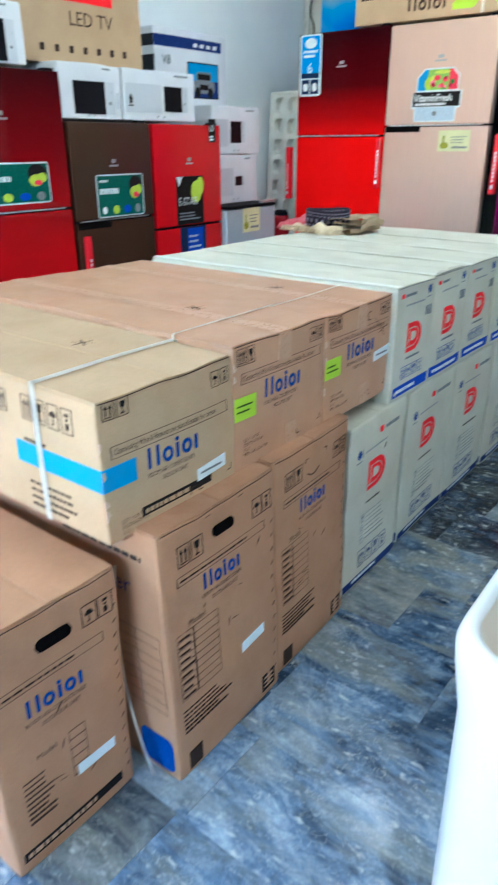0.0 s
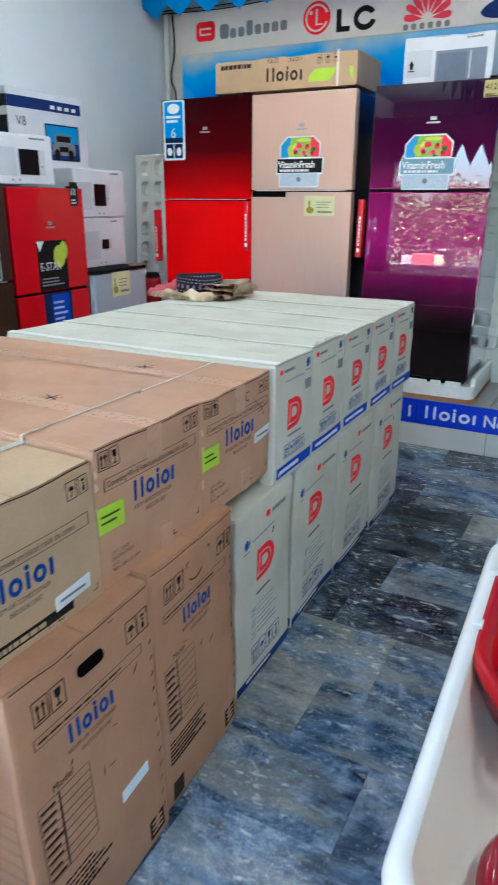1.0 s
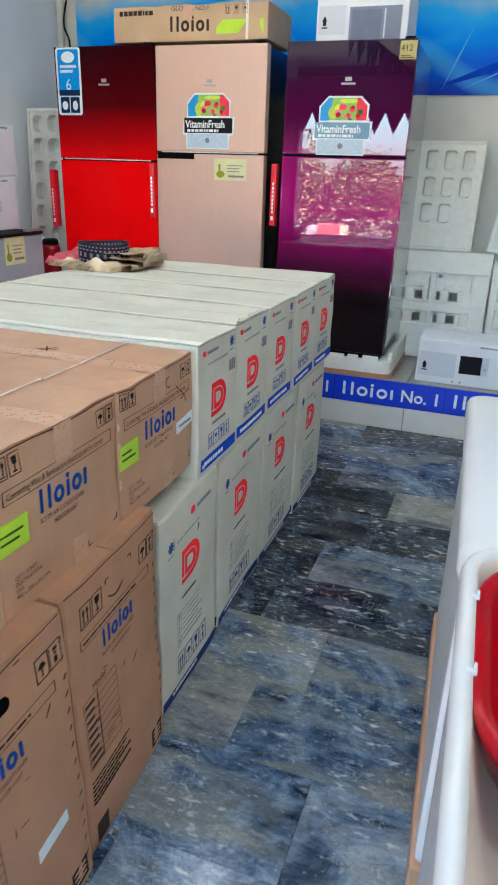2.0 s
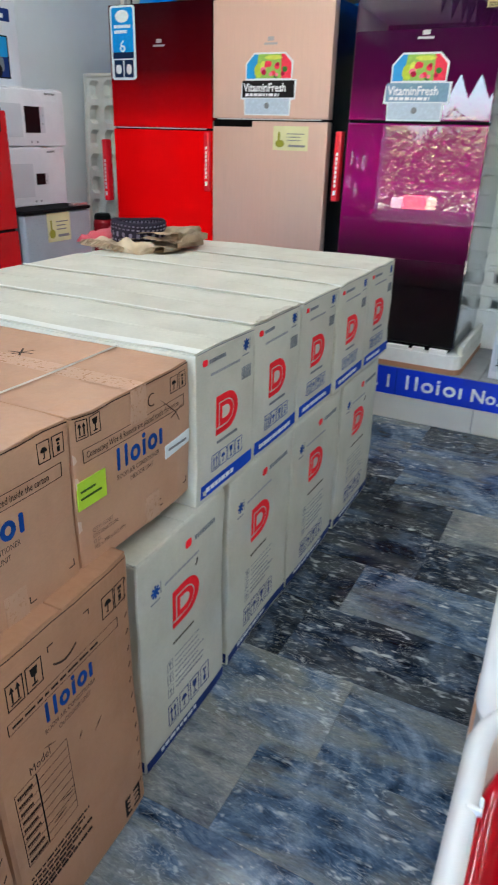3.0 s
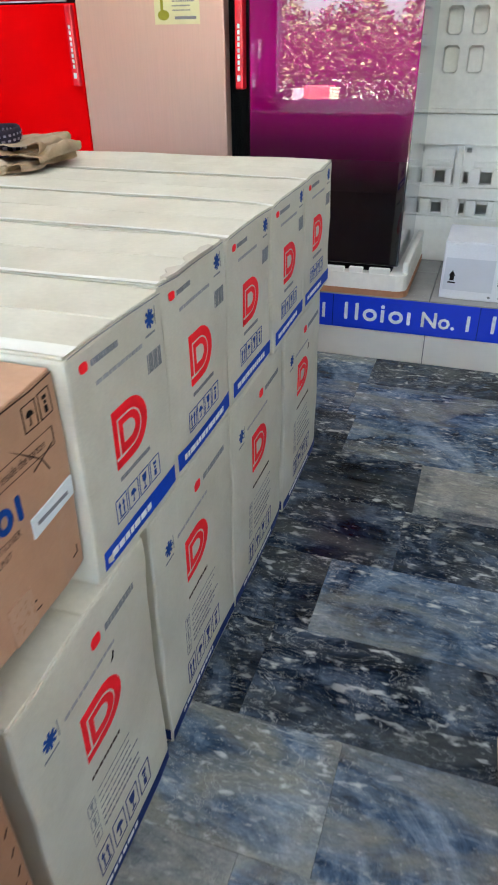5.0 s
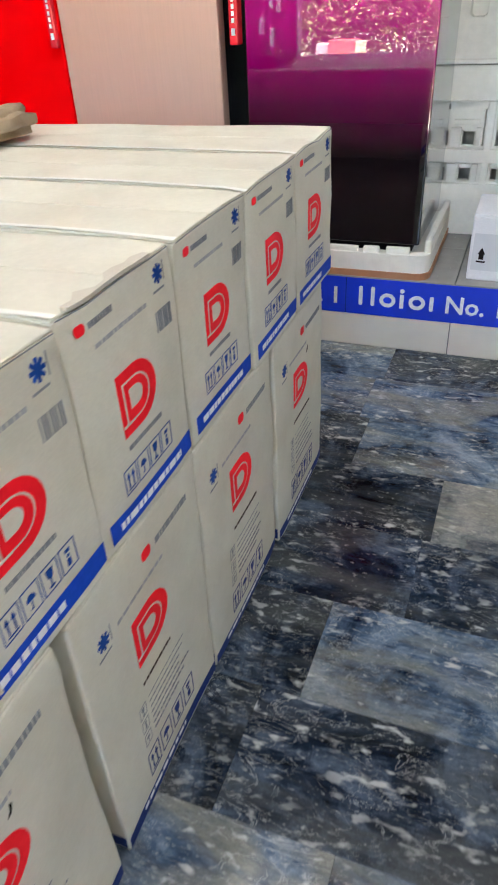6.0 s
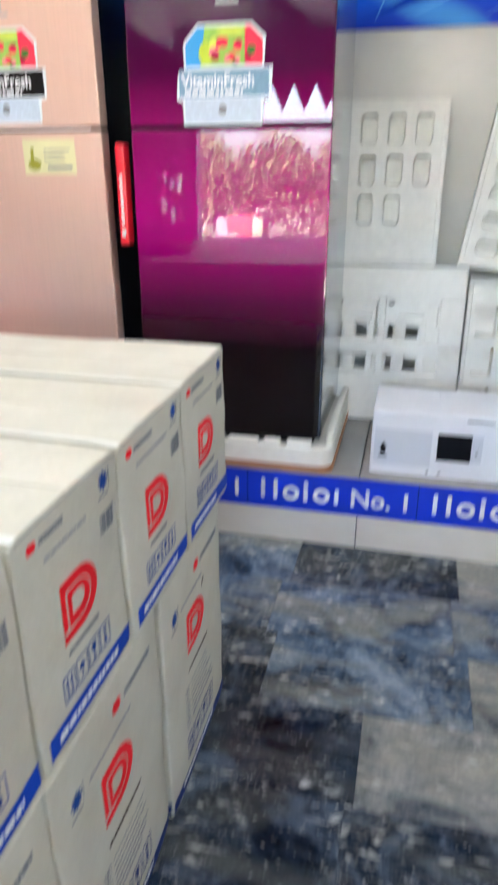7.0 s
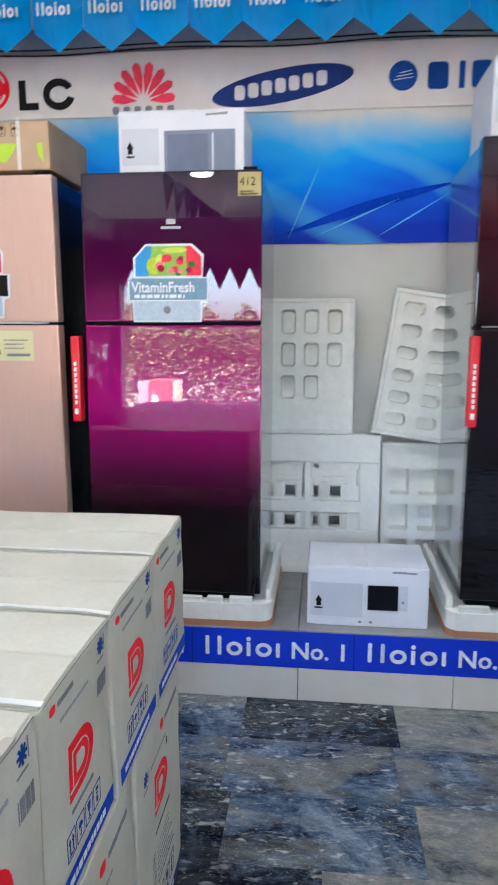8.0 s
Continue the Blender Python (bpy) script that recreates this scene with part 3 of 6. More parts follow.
    F.put("crease", INK_BROWN, [(0.006, height - 0.0045, width - 0.006, height - 0.0022)], 0.0014, "dark line along the top front edge")
    if not band:
        T.put("tape", TAPE_CLEAR, [(0.0, width / 2 - 0.026, length, width / 2 + 0.026)], 0.0016, "glossy brown packing tape")
        F.put("tape", TAPE_CLEAR, [(width / 2 - 0.024, height - 0.072, width / 2 + 0.028, height - 0.001)], 0.0016, "glossy brown packing tape")
        F.put("tape", TAPE_CLEAR, [(width / 2 + 0.012, 0.002, width / 2 + 0.060, 0.064)], 0.0016, "glossy brown packing tape")
    rnd = random.Random(seed)
    for k in range(5):                                 # rubbed spots along the upright edges
        v = rnd.uniform(0.03, height - 0.05)
        F.put("rubbed_spot", plain_rub, [[(0.001, v), (rnd.uniform(0.006, 0.014), v + 0.004), (rnd.uniform(0.004, 0.009), v + rnd.uniform(0.012, 0.022)), (0.001, v + 0.02)]], 0.0012)
    for cx, cy in ((length - 0.34, width * 0.62), (length - 0.75, width * 0.5)):
        a = rnd.uniform(-0.5, 0.5)
        T.put("pen_mark", INK_BROWN, [[(cx + 0.028 * math.cos(a + q) + 0.002 * math.sin(a + q), cy + 0.028 * math.sin(a + q)), (cx - 0.028 * math.cos(a + q), cy - 0.028 * math.sin(a + q)), (cx - 0.028 * math.cos(a + q) + 0.004, cy - 0.028 * math.sin(a + q) + 0.003), (cx + 0.028 * math.cos(a + q) + 0.004, cy + 0.028 * math.sin(a + q) + 0.003)] for q in (0.0, 0.9, 2.0)])
    ring(th, -0.185, 0.018 if band else 0.008, width, height, bend, STRAP)
    return th


indoor_carton(1.337, 0.652, 0.240, 0.396, 0.305, 1, False, (0.262, 0.056), True, "kraft air conditioner carton with sky blue tape on its corner")
indoor_carton(1.736, 0.658, 0.240, 0.388, 0.312, 2, True, None, False, "brown kraft air conditioner carton with a lime green sticker")
indoor_carton(2.126, 0.656, 0.239, 0.377, 0.310, 3, True, (0.276, 0.132), False, "brown kraft air conditioner carton with green and white stickers")


def outdoor_carton(at, size, seed, shear=(0, 0), detail="full", turn=0.0, label=""):
    length, width, height = size
    th, F, S, T, bend = carton("outdoor_unit_carton", label, "carton", at, size, KRAFT_SHADED, "outdoor unit cartons", seed, turn, shear, 0.005, None, 0.011)
    h = height
    full = detail == "full"
    f = h - (0.147 if full else 0.159)                 # foot of the framed line
    if full:
        put_symbols(F, INK_BLACK, symbol(0.052, h - 0.102, 0.052, "up", 0.74) + symbol(0.096, h - 0.102, 0.052, "glass", 0.74))
    put_symbols(F, INK_BLACK, symbol(width - 0.094, h - 0.100, 0.050, "rain", 0.74) + symbol(width - 0.054, h - 0.100, 0.050, "stack", 0.74))
    F.put("text_frame", INK_BLACK, outline(0.045 if full else 0.028, f, width - 0.048, f + 0.024, 0.0014))
    F.put("writing", INK_BLACK, bars(0.055 if full else 0.036, f + 0.0085, width * 0.72, 0.0045, 1, 0.1, seed))
    x, y = (0.128, h - 0.196) if full else (0.080, h - 0.226)
    F.put("word_mark", INK_BLUE, mark_blocks(x, y, 0.043, 1.16))
    F.text("ROOM AIR CONDITIONER", x - 0.008, y - 0.020, 0.0150, INK_BLACK, squeeze=0.80)
    F.text("OUTDOOR UNIT", x + 0.026, y - 0.038, 0.0150, INK_BLACK, squeeze=0.80)
    if detail == "full":
        F.text("Model", 0.070, h - 0.262, 0.024, INK_BLACK, squeeze=0.9)
        rows = []
        u0, u1, v1 = 0.030, 0.166, h - 0.270
        for i in range(10):
            rows.append((u0, v1 - i * 0.0195, u1, v1 - i * 0.0195 + 0.0014))
        rows += [(u0, v1 - 9 * 0.0195, u0 + 0.0014, v1), (u1, v1 - 9 * 0.0195, u1 + 0.0014, v1), (u0 + 0.055, v1 - 9 * 0.0195, u0 + 0.0514, v1)]
        F.put("printed_table", INK_BLACK, rows)
        for i in range(9):
            F.put("writing", INK_BROWN, bars(u0 + 0.006, v1 - i * 0.0195 - 0.0155, 0.045, 0.0065, 1, 0.1, seed + i))
        F.put("writing", INK_BLACK, bars(0.030, 0.128, 0.170, 0.070, 6, 0.66, seed + 3))
        F.put("code_block", INK_BLACK, [(width - 0.082, 0.022, width - 0.024, 0.074)])
        F.put("code_lines", KRAFT, [(width - 0.074, 0.032 + 0.014 * i, width - 0.032, 0.037 + 0.014 * i) for i in range(3)], 0.0011)
        F.put("code_block", INK_BROWN, [(0.036, 0.014, 0.082, 0.066)])
    else:
        F.put("printed_table", INK_BROWN, outline(width * 0.50, h * 0.26, width * 0.63, h * 0.46, 0.0014) + [(width * 0.5, h * (0.30 + 0.04 * i), width * 0.63, h * (0.302 + 0.04 * i)) for i in range(4)])
        F.text("Model", width * 0.26, h * 0.44, 0.019, INK_BROWN)
        F.put("writing", INK_BROWN, bars(width * 0.14, h * 0.2, width * 0.22, h * 0.2, 9, 0.72, seed))
        F.put("printed_band", INK_BLACK, [(0.016, 0.034, 0.280, 0.060)])
        F.put("band_writing", KRAFT, bars(0.026, 0.041, 0.24, 0.012, 1, 0.1, 7), 0.0012)
    F.put("crease", INK_BROWN, [(0.012, h - 0.0075, width - 0.012, h - 0.005)], 0.0014, "dark line along the top front edge")
    rnd = random.Random(seed)
    for k in range(5):
        x, y, a, l = rnd.uniform(0.1, width - 0.08), rnd.uniform(0.15, 0.75) * h, rnd.uniform(-0.5, 1.6), rnd.uniform(0.012, 0.04)
        c, n = math.cos(a) * l, math.sin(a) * l
        F.put("scratch", INK_BROWN, [[(x, y), (x + c * 0.5 + 0.0015, y + n * 0.5 - 0.001), (x + c, y + n), (x + c * 0.5 - 0.001, y + n * 0.5 + 0.0015)]])
    F.each("staple", INK_BROWN, [[(width - 0.022, h * t), (width - 0.014, h * t + 0.009), (width - 0.012, h * t + 0.008), (width - 0.020, h * t - 0.001)] for t in [0.1 + 0.062 * i for i in range(14)]])
    return th, F, S, T, bend


def hand_hole(F, u, v, w=0.075, h=0.026, turn=0.0):
    c, s = math.cos(turn), math.sin(turn)
    shape = [(u + x * c - y * s, v + x * s + y * c) for x, y in rounded(-w / 2, -h / 2, w / 2, h / 2, h * 0.45)]
    # A flat dark plate stands for the shaded depth of the hole.
    F.put("hand_hole", HOLE_SHADE, [shape], 0.004, "flat dark patch painted as hand hole shade")


th, F, S, T, bend = outdoor_carton((0.336, 1.403, 0), (0.92, 0.412, 0.664), 11, (-0.048, 0.004), turn=1.3, label="dented brown outdoor unit carton with a blue corner patch")
hand_hole(F, 0.206, 0.598)
F.put("sticker", PAPER_WHITE, [[(0.250, 0.212), (0.345, 0.218), (0.345, 0.246), (0.250, 0.240)]], 0.001, "white paper sticker")
F.each("corner_mark", INK_BROWN, [(0.15, 0.645, 0.165, 0.647), (0.27, 0.645, 0.285, 0.647)])
S.put("corner_patch", INK_BLUE, [rounded(0.80, 0.018, 0.905, 0.115, 0.02)], 0.001, "printed blue corner patch")
S.text("Inverter", 0.62, 0.49, 0.062, INK_NAVY)
S.put("printed_table", INK_BROWN, outline(0.60, 0.19, 0.9, 0.40, 0.0016) + [(0.60, 0.22 + 0.03 * i, 0.9, 0.2214 + 0.03 * i) for i in range(6)] + [(0.68 + 0.07 * i, 0.19, 0.6814 + 0.07 * i, 0.40) for i in range(3)])
S.put("writing", INK_BROWN, bars(0.62, 0.585, 0.25, 0.02, 1, seed=2))
bm = bmesh.new()
path = [(-0.15 + 0.09 * t ** 1.6, -0.012 - 0.030 * math.sin(math.pi * t * 0.8), 0.56 - 0.545 * t) for t in [k / 14 for k in range(15)]]
vs = [[bm.verts.new((x + d, y, z + d * 0.3)) for d in (-0.006, 0.006)] for x, y, z in path]
for a, b in zip(vs, vs[1:]):
    bm.faces.new((a[0], a[1], b[1], b[0]))
bmesh.ops.solidify(bm, geom=bm.faces[:], thickness=0.001)
part("strap", bm, STRAP, th, "loose white plastic strapping band")

th, F, S, T, bend = outdoor_carton((0.310, 1.822, 0), (0.92, 0.392, 0.668), 12, (-0.028, 0.004), turn=2.6, label="worn brown outdoor unit carton with a printed model table")
F.put("handle_cut", INK_BROWN, [[(0.16 + 0.06 * i / 8, 0.575 - 0.012 * math.sin(math.pi * i / 8)) for i in range(9)] + [(0.22 - 0.06 * i / 8, 0.579 - 0.012 * math.sin(math.pi * (1 - i / 8))) for i in range(9)]], 0.001, "scored handle flap")
F.each("corner_mark", INK_BROWN, [(0.15, 0.62, 0.165, 0.622), (0.15, 0.61, 0.152, 0.622), (0.245, 0.622, 0.26, 0.624), (0.258, 0.612, 0.26, 0.624)])
th, F, S, T, bend = outdoor_carton((0.235, 1.030, 0), (0.86, 0.318, 0.603), 13, (0, 0), "short", label="brown outdoor unit carton with an oval hand hole")
hand_hole(F, 0.157, 0.525, 0.08, 0.028)
F.put("sticker", PAPER_WHITE, [[(0.170, 0.150), (0.270, 0.150), (0.270, 0.176), (0.170, 0.178)]], 0.001, "white paper sticker")


# white split unit cartons
def dee(u, v, w, h, u0, v0, u1, v1):
    """A plain shield outline, square on one side and round on the other, between shares of a width and a height."""
    x0, x1, y0, y1 = u + u0 * w, u + u1 * w, v + v0 * h, v + v1 * h
    c, r, ry = x0 + (x1 - x0) * 0.48, (x1 - x0) * 0.52, (y1 - y0) / 2
    return [(x0, y0), (c, y0)] + [(c + r * math.cos(radians(a)), y0 + ry + ry * math.sin(radians(a))) for a in range(-75, 76, 15)] + [(c, y1), (x0, y1)]


def red_mark(F, u, v, w, h):
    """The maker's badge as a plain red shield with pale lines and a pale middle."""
    F.put("badge", INK_RED, [dee(u, v, w, h, 0.0, 0.0, 1.0, 1.0)], 0.0009, "red badge")
    F.put("badge_line", WHITE_CARD, [dee(u, v, w, h, 0.11, 0.165, 0.800, 0.83)], 0.0013)
    F.put("badge_inner", INK_RED, [dee(u, v, w, h, 0.145, 0.200, 0.765, 0.80)], 0.0017)
    F.put("badge_middle", WHITE_CARD, [dee(u, v, w, h, 0.250, 0.370, 0.595, 0.685)], 0.0021)
    F.put("badge_groove", WHITE_CARD, [(u, v + h * 0.165, u + w * 0.3, v + h * 0.20)], 0.0023)


def snow_mark(F, u, v, s):
    c = (u + s / 2, v + s / 2)
    shapes = []
    for k in range(4):
        a = math.pi * k / 4
        d, n = (math.cos(a) * s / 2, math.sin(a) * s / 2), (-math.sin(a) * s * 0.09, math.cos(a) * s * 0.09)
        shapes.append([(c[0] - d[0] - n[0], c[1] - d[1] - n[1]), (c[0] + d[0] - n[0], c[1] + d[1] - n[1]), (c[0] + d[0] + n[0], c[1] + d[1] + n[1]), (c[0] - d[0] + n[0], c[1] - d[1] + n[1])])
    F.put("frost_mark", INK_BLUE, shapes)
    F.put("frost_writing", INK_GREY, [(u + s * 1.1, v, u + s * 1.16, v + s), (u - s * 0.1, v - s * 0.35, u + s * 1.0, v - s * 0.25)])


def split_indoor(y, width, seed, x=0.25, z=0.605, height=0.374):
    th, F, S, T, bend = carton("split_unit_carton", "white split air conditioner carton with a red badge and blue band", "carton", (x, y, z), (1.06, width, height), WHITE_CARD, "white indoor unit cartons", seed, 0.0, tape=None, amp=0.0045)
    w, h = width, height
    F.put("blue_band", INK_BAND, [(0.018, 0.014, w - 0.003, 0.050)])
    F.put("band_writing", INK_WHITE, bars(w * 0.15, 0.025, w * 0.70, 0.013, 1, 0.1, seed), 0.0012)
    red_mark(F, w * 0.31, 0.155, 0.106, 0.096)
    F.put("writing", INK_GREY, bars(w * 0.33, 0.132, w * 0.36, 0.009, 1, 0.2, seed + 1))
    marks = []
    for i, kd in enumerate(("up", "rain", "glass", "stack")):
        marks += symbol(w * 0.24 + 0.039 * i, 0.068, 0.042, kd, 0.82)
    put_symbols(F, INK_BLUE, marks)
    F.put("small_badge", INK_RED, [rounded(w * 0.10, h * 0.902, w * 0.172, h * 0.940, 0.005, 2)])
    F.put("word_mark", INK_GREY, bars(w * 0.20, h * 0.906, w * 0.32, 0.009, 1, 0.05, seed + 9))
    F.put("writing", INK_PALE, bars(w * 0.22, h * 0.825, w * 0.52, 0.0065, 1, 0.1, seed + 2))
    snow_mark(F, w * 0.78, h * 0.875, 0.03)
    F.put("bar_code", INK_GREY, [(w * 0.76 + 0.0055 * i, h * 0.69, w * 0.76 + 0.0055 * i + (0.0035 if i % 3 else 0.002), h * 0.775) for i in range(9)])
    F.put("crease", INK_GREY, [(0.006, h - 0.0045, w - 0.006, h - 0.0026)], 0.0014, "dark line along the top front edge")
    T.put("edge_tape", TAPE_WHITE, [(0.0, 0.003, 1.06, 0.034 if seed == 21 else 0.015)], 0.0022)
    if seed == 22:                                     # torn outer ply along the top edge
        rnd = random.Random(3)
        pts = [(1.062, 0.03)] + [(1.062, 0.03 + 0.022 * k) for k in range(1, 10)]
        pts += [(1.062 - rnd.uniform(0.006, 0.03), 0.03 + 0.022 * k) for k in range(9, -1, -1)]
        T.put("torn_ply", plain_stain, [pts], 0.005, "torn brown cardboard ply")
    return th


plain_stain = plain("torn card", (0.50, 0.45, 0.36), 0.9)
for i, (y0, y1, dx) in enumerate(((2.506, 2.786, 0.004), (2.790, 3.088, 0.0), (3.092, 3.389, 0.0), (3.393, 3.693, 0.002), (3.697, 4.006, 0.001))):
    split_indoor(y0, y1 - y0 - 0.003, 21 + i, 0.25 + dx)


def split_outdoor(at, width, seed, turn=0.0, height=0.60, split=False):
    th, F, S, T, bend = carton("condenser_carton", "tall white condenser carton with a red badge on the floor", "carton", at, (0.93, width, height), WHITE_CARD, "white outdoor unit cartons", seed, turn, tape=None, amp=0.006)
    w, h = width, height
    F.put("navy_band", INK_NAVY, [(0.003, 0.006, w - 0.003, 0.036)])
    F.put("band_writing", INK_WHITE, bars(w * 0.16, 0.02, w * 0.7, 0.011, 1, 0.1, seed), 0.0012)
    S.put("navy_band", INK_NAVY, [(0.62, 0.008, 0.925, 0.042)])
    red_mark(F, w * 0.335, 0.345, 0.120, 0.106)
    F.put("writing", INK_BROWN, bars(w * 0.34, h * 0.49, w * 0.4, 0.007, 1, 0.1, seed))
    F.put("writing", INK_GREY, bars(w * 0.36, h * 0.265, w * 0.40, h * 0.185, 7, 0.90, seed + 5))
    put_symbols(F, INK_GREY, symbol(w * 0.27, h * 0.38, 0.03, "glass", 0.8) + symbol(w * 0.27, h * 0.315, 0.03, "stack", 0.8) + symbol(w * 0.27, h * 0.25, 0.03, "rain", 0.8))
    marks = []
    for i, kd in enumerate(("up", "rain", "glass", "stack")):
        marks += symbol(w * 0.26 + 0.052 * i, h * 0.105, 0.062, kd, 0.7)
    put_symbols(F, INK_NAVY, marks)
    F.put("small_badge", INK_RED, [rounded(w * 0.49, h * 0.878, w * 0.56, h * 0.914, 0.007, 2)])
    F.put("word_mark", INK_GREY, bars(w * 0.60, h * 0.882, w * 0.36, 0.014, 1, 0.1, seed + 8))
    F.put("writing", INK_PALE, bars(w * 0.26, h * 0.812, w * 0.46, 0.007, 1, 0.1, seed + 2))
    snow_mark(F, w * 0.12, h * 0.80, 0.033)
    if seed in (31, 34):
        # The dark depth of the tear is painted as a flat patch.
        F.put("tear", HOLE_SHADE, [[(w * 0.60, h * 0.765), (w * 0.62, h * 0.77), (w * 0.632, h * 0.79), (w * 0.622, h * 0.797), (w * 0.615, h * 0.778)]], 0.001, "small tear with its dark inside painted flat")
    return th


split_outdoor((0.268, 2.252, 0), 0.385, 31, 1.8, 0.606)
split_outdoor((0.250, 2.668, 0), 0.412, 32, 0.5, 0.602)
split_outdoor((0.246, 3.086, 0), 0.420, 33, 0.2, 0.600)
split_outdoor((0.248, 3.527, 0), 0.418, 34, 0.4, 0.602)


# ---- refrigerators ----
def shell(bm, lo, hi, r=0.012):
    return block(bm, lo, hi, r, 3)


def tray(x0, x1, y0, y1, z=PLAT_Z, seed=1, label="white packing foam tray on brown cardboard under a refrigerator"):
    th = thing("packing_tray", label, "packing tray", "packing trays", at=(x0, y0, z))
    w, d = x1 - x0, y1 - y0
    bm = bmesh.new()
    prism(bm, rounded(0, 0, w, d, 0.05), lambda u, v, n: Vector((u, v, n)), 0.026)
    part("cardboard_base", bm, plain("orange brown board", (0.42, 0.20, 0.10), 0.7), th, "brown cardboard base")
    bm = bmesh.new()
    prism(bm, rounded(0.004, 0.004, w - 0.004, d, 0.05), lambda u, v, n: Vector((u, v, n)), 0.07, 0.026)
    rnd = random.Random(seed)
    u = 0.05
    while u < w - 0.1:                                 # broken lumps of foam along the front
        l = rnd.uniform(0.05, 0.13)
        block(bm, (u, 0.01, 0.09), (min(u + l, w - 0.05), 0.035, 0.105 + rnd.uniform(0, 0.02)), 0.006, 2)
        u += l + rnd.uniform(0.004, 0.03)
    block(bm, (0.005, 0.05, 0.09), (0.032, d - 0.02, 0.145), 0.009, 2)
    block(bm, (w - 0.032, 0.05, 0.09), (w - 0.005, d - 0.02, 0.145), 0.009, 2)
    part("foam_tray", bm, FOAM, th)
    return th


def fridge(label, x0, x1, z0, z1, split, front, door, side, depth=0.64, group="refrigerators on the platform", facing="south", gap=0.012, handle=None, recess=None, chrome=True, lean=0.0, trim=None):
    """A two-door refrigerator. Local x runs along its front, y into its depth."""
    w, h, s = x1 - x0, z1 - z0, split - z0
    if facing == "south":
        th = thing("refrigerator", label, "refrigerator", group)
        th.matrix_basis = pose(x0, front, z0, -lean)
    else:                                             # fronts look along +x; local x runs along +y
        th = thing("refrigerator", label, "refrigerator", group)
        th.matrix_basis = pose(front, x0, z0, 0, 0, 90)
    bm = bmesh.new()
    shell(bm, (0.004, 0.065, 0.03), (w - 0.004, depth, h - 0.006), 0.01)
    body = part("body", bm, side, th)
    bm = bmesh.new()
    block(bm, (0.03, 0.03, 0.0), (w - 0.03, depth - 0.05, 0.03))
    part("plinth", bm, DARK_TRIM, th)
    bm = bmesh.new()
    shell(bm, (0, 0, 0.035), (w, 0.06, s - gap / 2), 0.007)
    low = part("lower_door", bm, door, th)
    bm = bmesh.new()
    shell(bm, (0, 0, s + gap / 2), (w, 0.06, h), 0.007)
    up = part("upper_door", bm, door, th)
    bm = bmesh.new()
    block(bm, (0.006, 0.014, s - gap / 2), (w - 0.006, 0.055, s + gap / 2))
    part("door_gasket", bm, DARK_TRIM, th)
    if chrome:
        bm = bmesh.new()
        block(bm, (0.03, -0.001, s + gap / 2 - 0.006), (w - 0.04, 0.012, s + gap / 2 - 0.001), 0.001, 1)
        part("chrome_trim", bm, trim or TRIM_DULL, th)
    bm = bmesh.new()
    block(bm, (w - 0.07, 0.008, h), (w - 0.02, 0.06, h + 0.012), 0.003, 2)
    part("hinge_cover", bm, DARK_TRIM, th)
    F = Face(th, (0, 0, 0), (1, 0, 0), (0, 0, 1))
    if handle:
        hx, z0h, z1h = handle
        bm = bmesh.new()
        block(bm, (hx, -0.022, z0h), (hx + 0.034, 0.03, z1h), 0.008, 2)
        hd = part("handle_cover", bm, RED_FILM, th, "red film wrapped door edge grip")
        H = Face(hd, (hx, -0.0225, z0h), (1, 0, 0), (0, 0, 1))
        H.each("letter_block", INK_WHITE, [(0.010, 0.03, 0.024, 0.052)] + [(0.012, 0.068 + 0.021 * q, 0.022, 0.083 + 0.021 * q) for q in range(8)])
    if recess:
        u0, u1 = recess
        # Recess is not modelled; its shade is a flat dark strip.
        F.put("grip_recess", HOLE_SHADE, [(u0, s - 0.035, u1, s - gap / 2)], 0.0012, "flat dark strip painted as grip recess shade")
    F.put("maker_badge", TRIM_DULL, [(w * 0.475, h - 0.186, w * 0.525, h - 0.168), (w * 0.445, h - 0.203, w * 0.555, h - 0.194)])
    return th, F, w, h, s


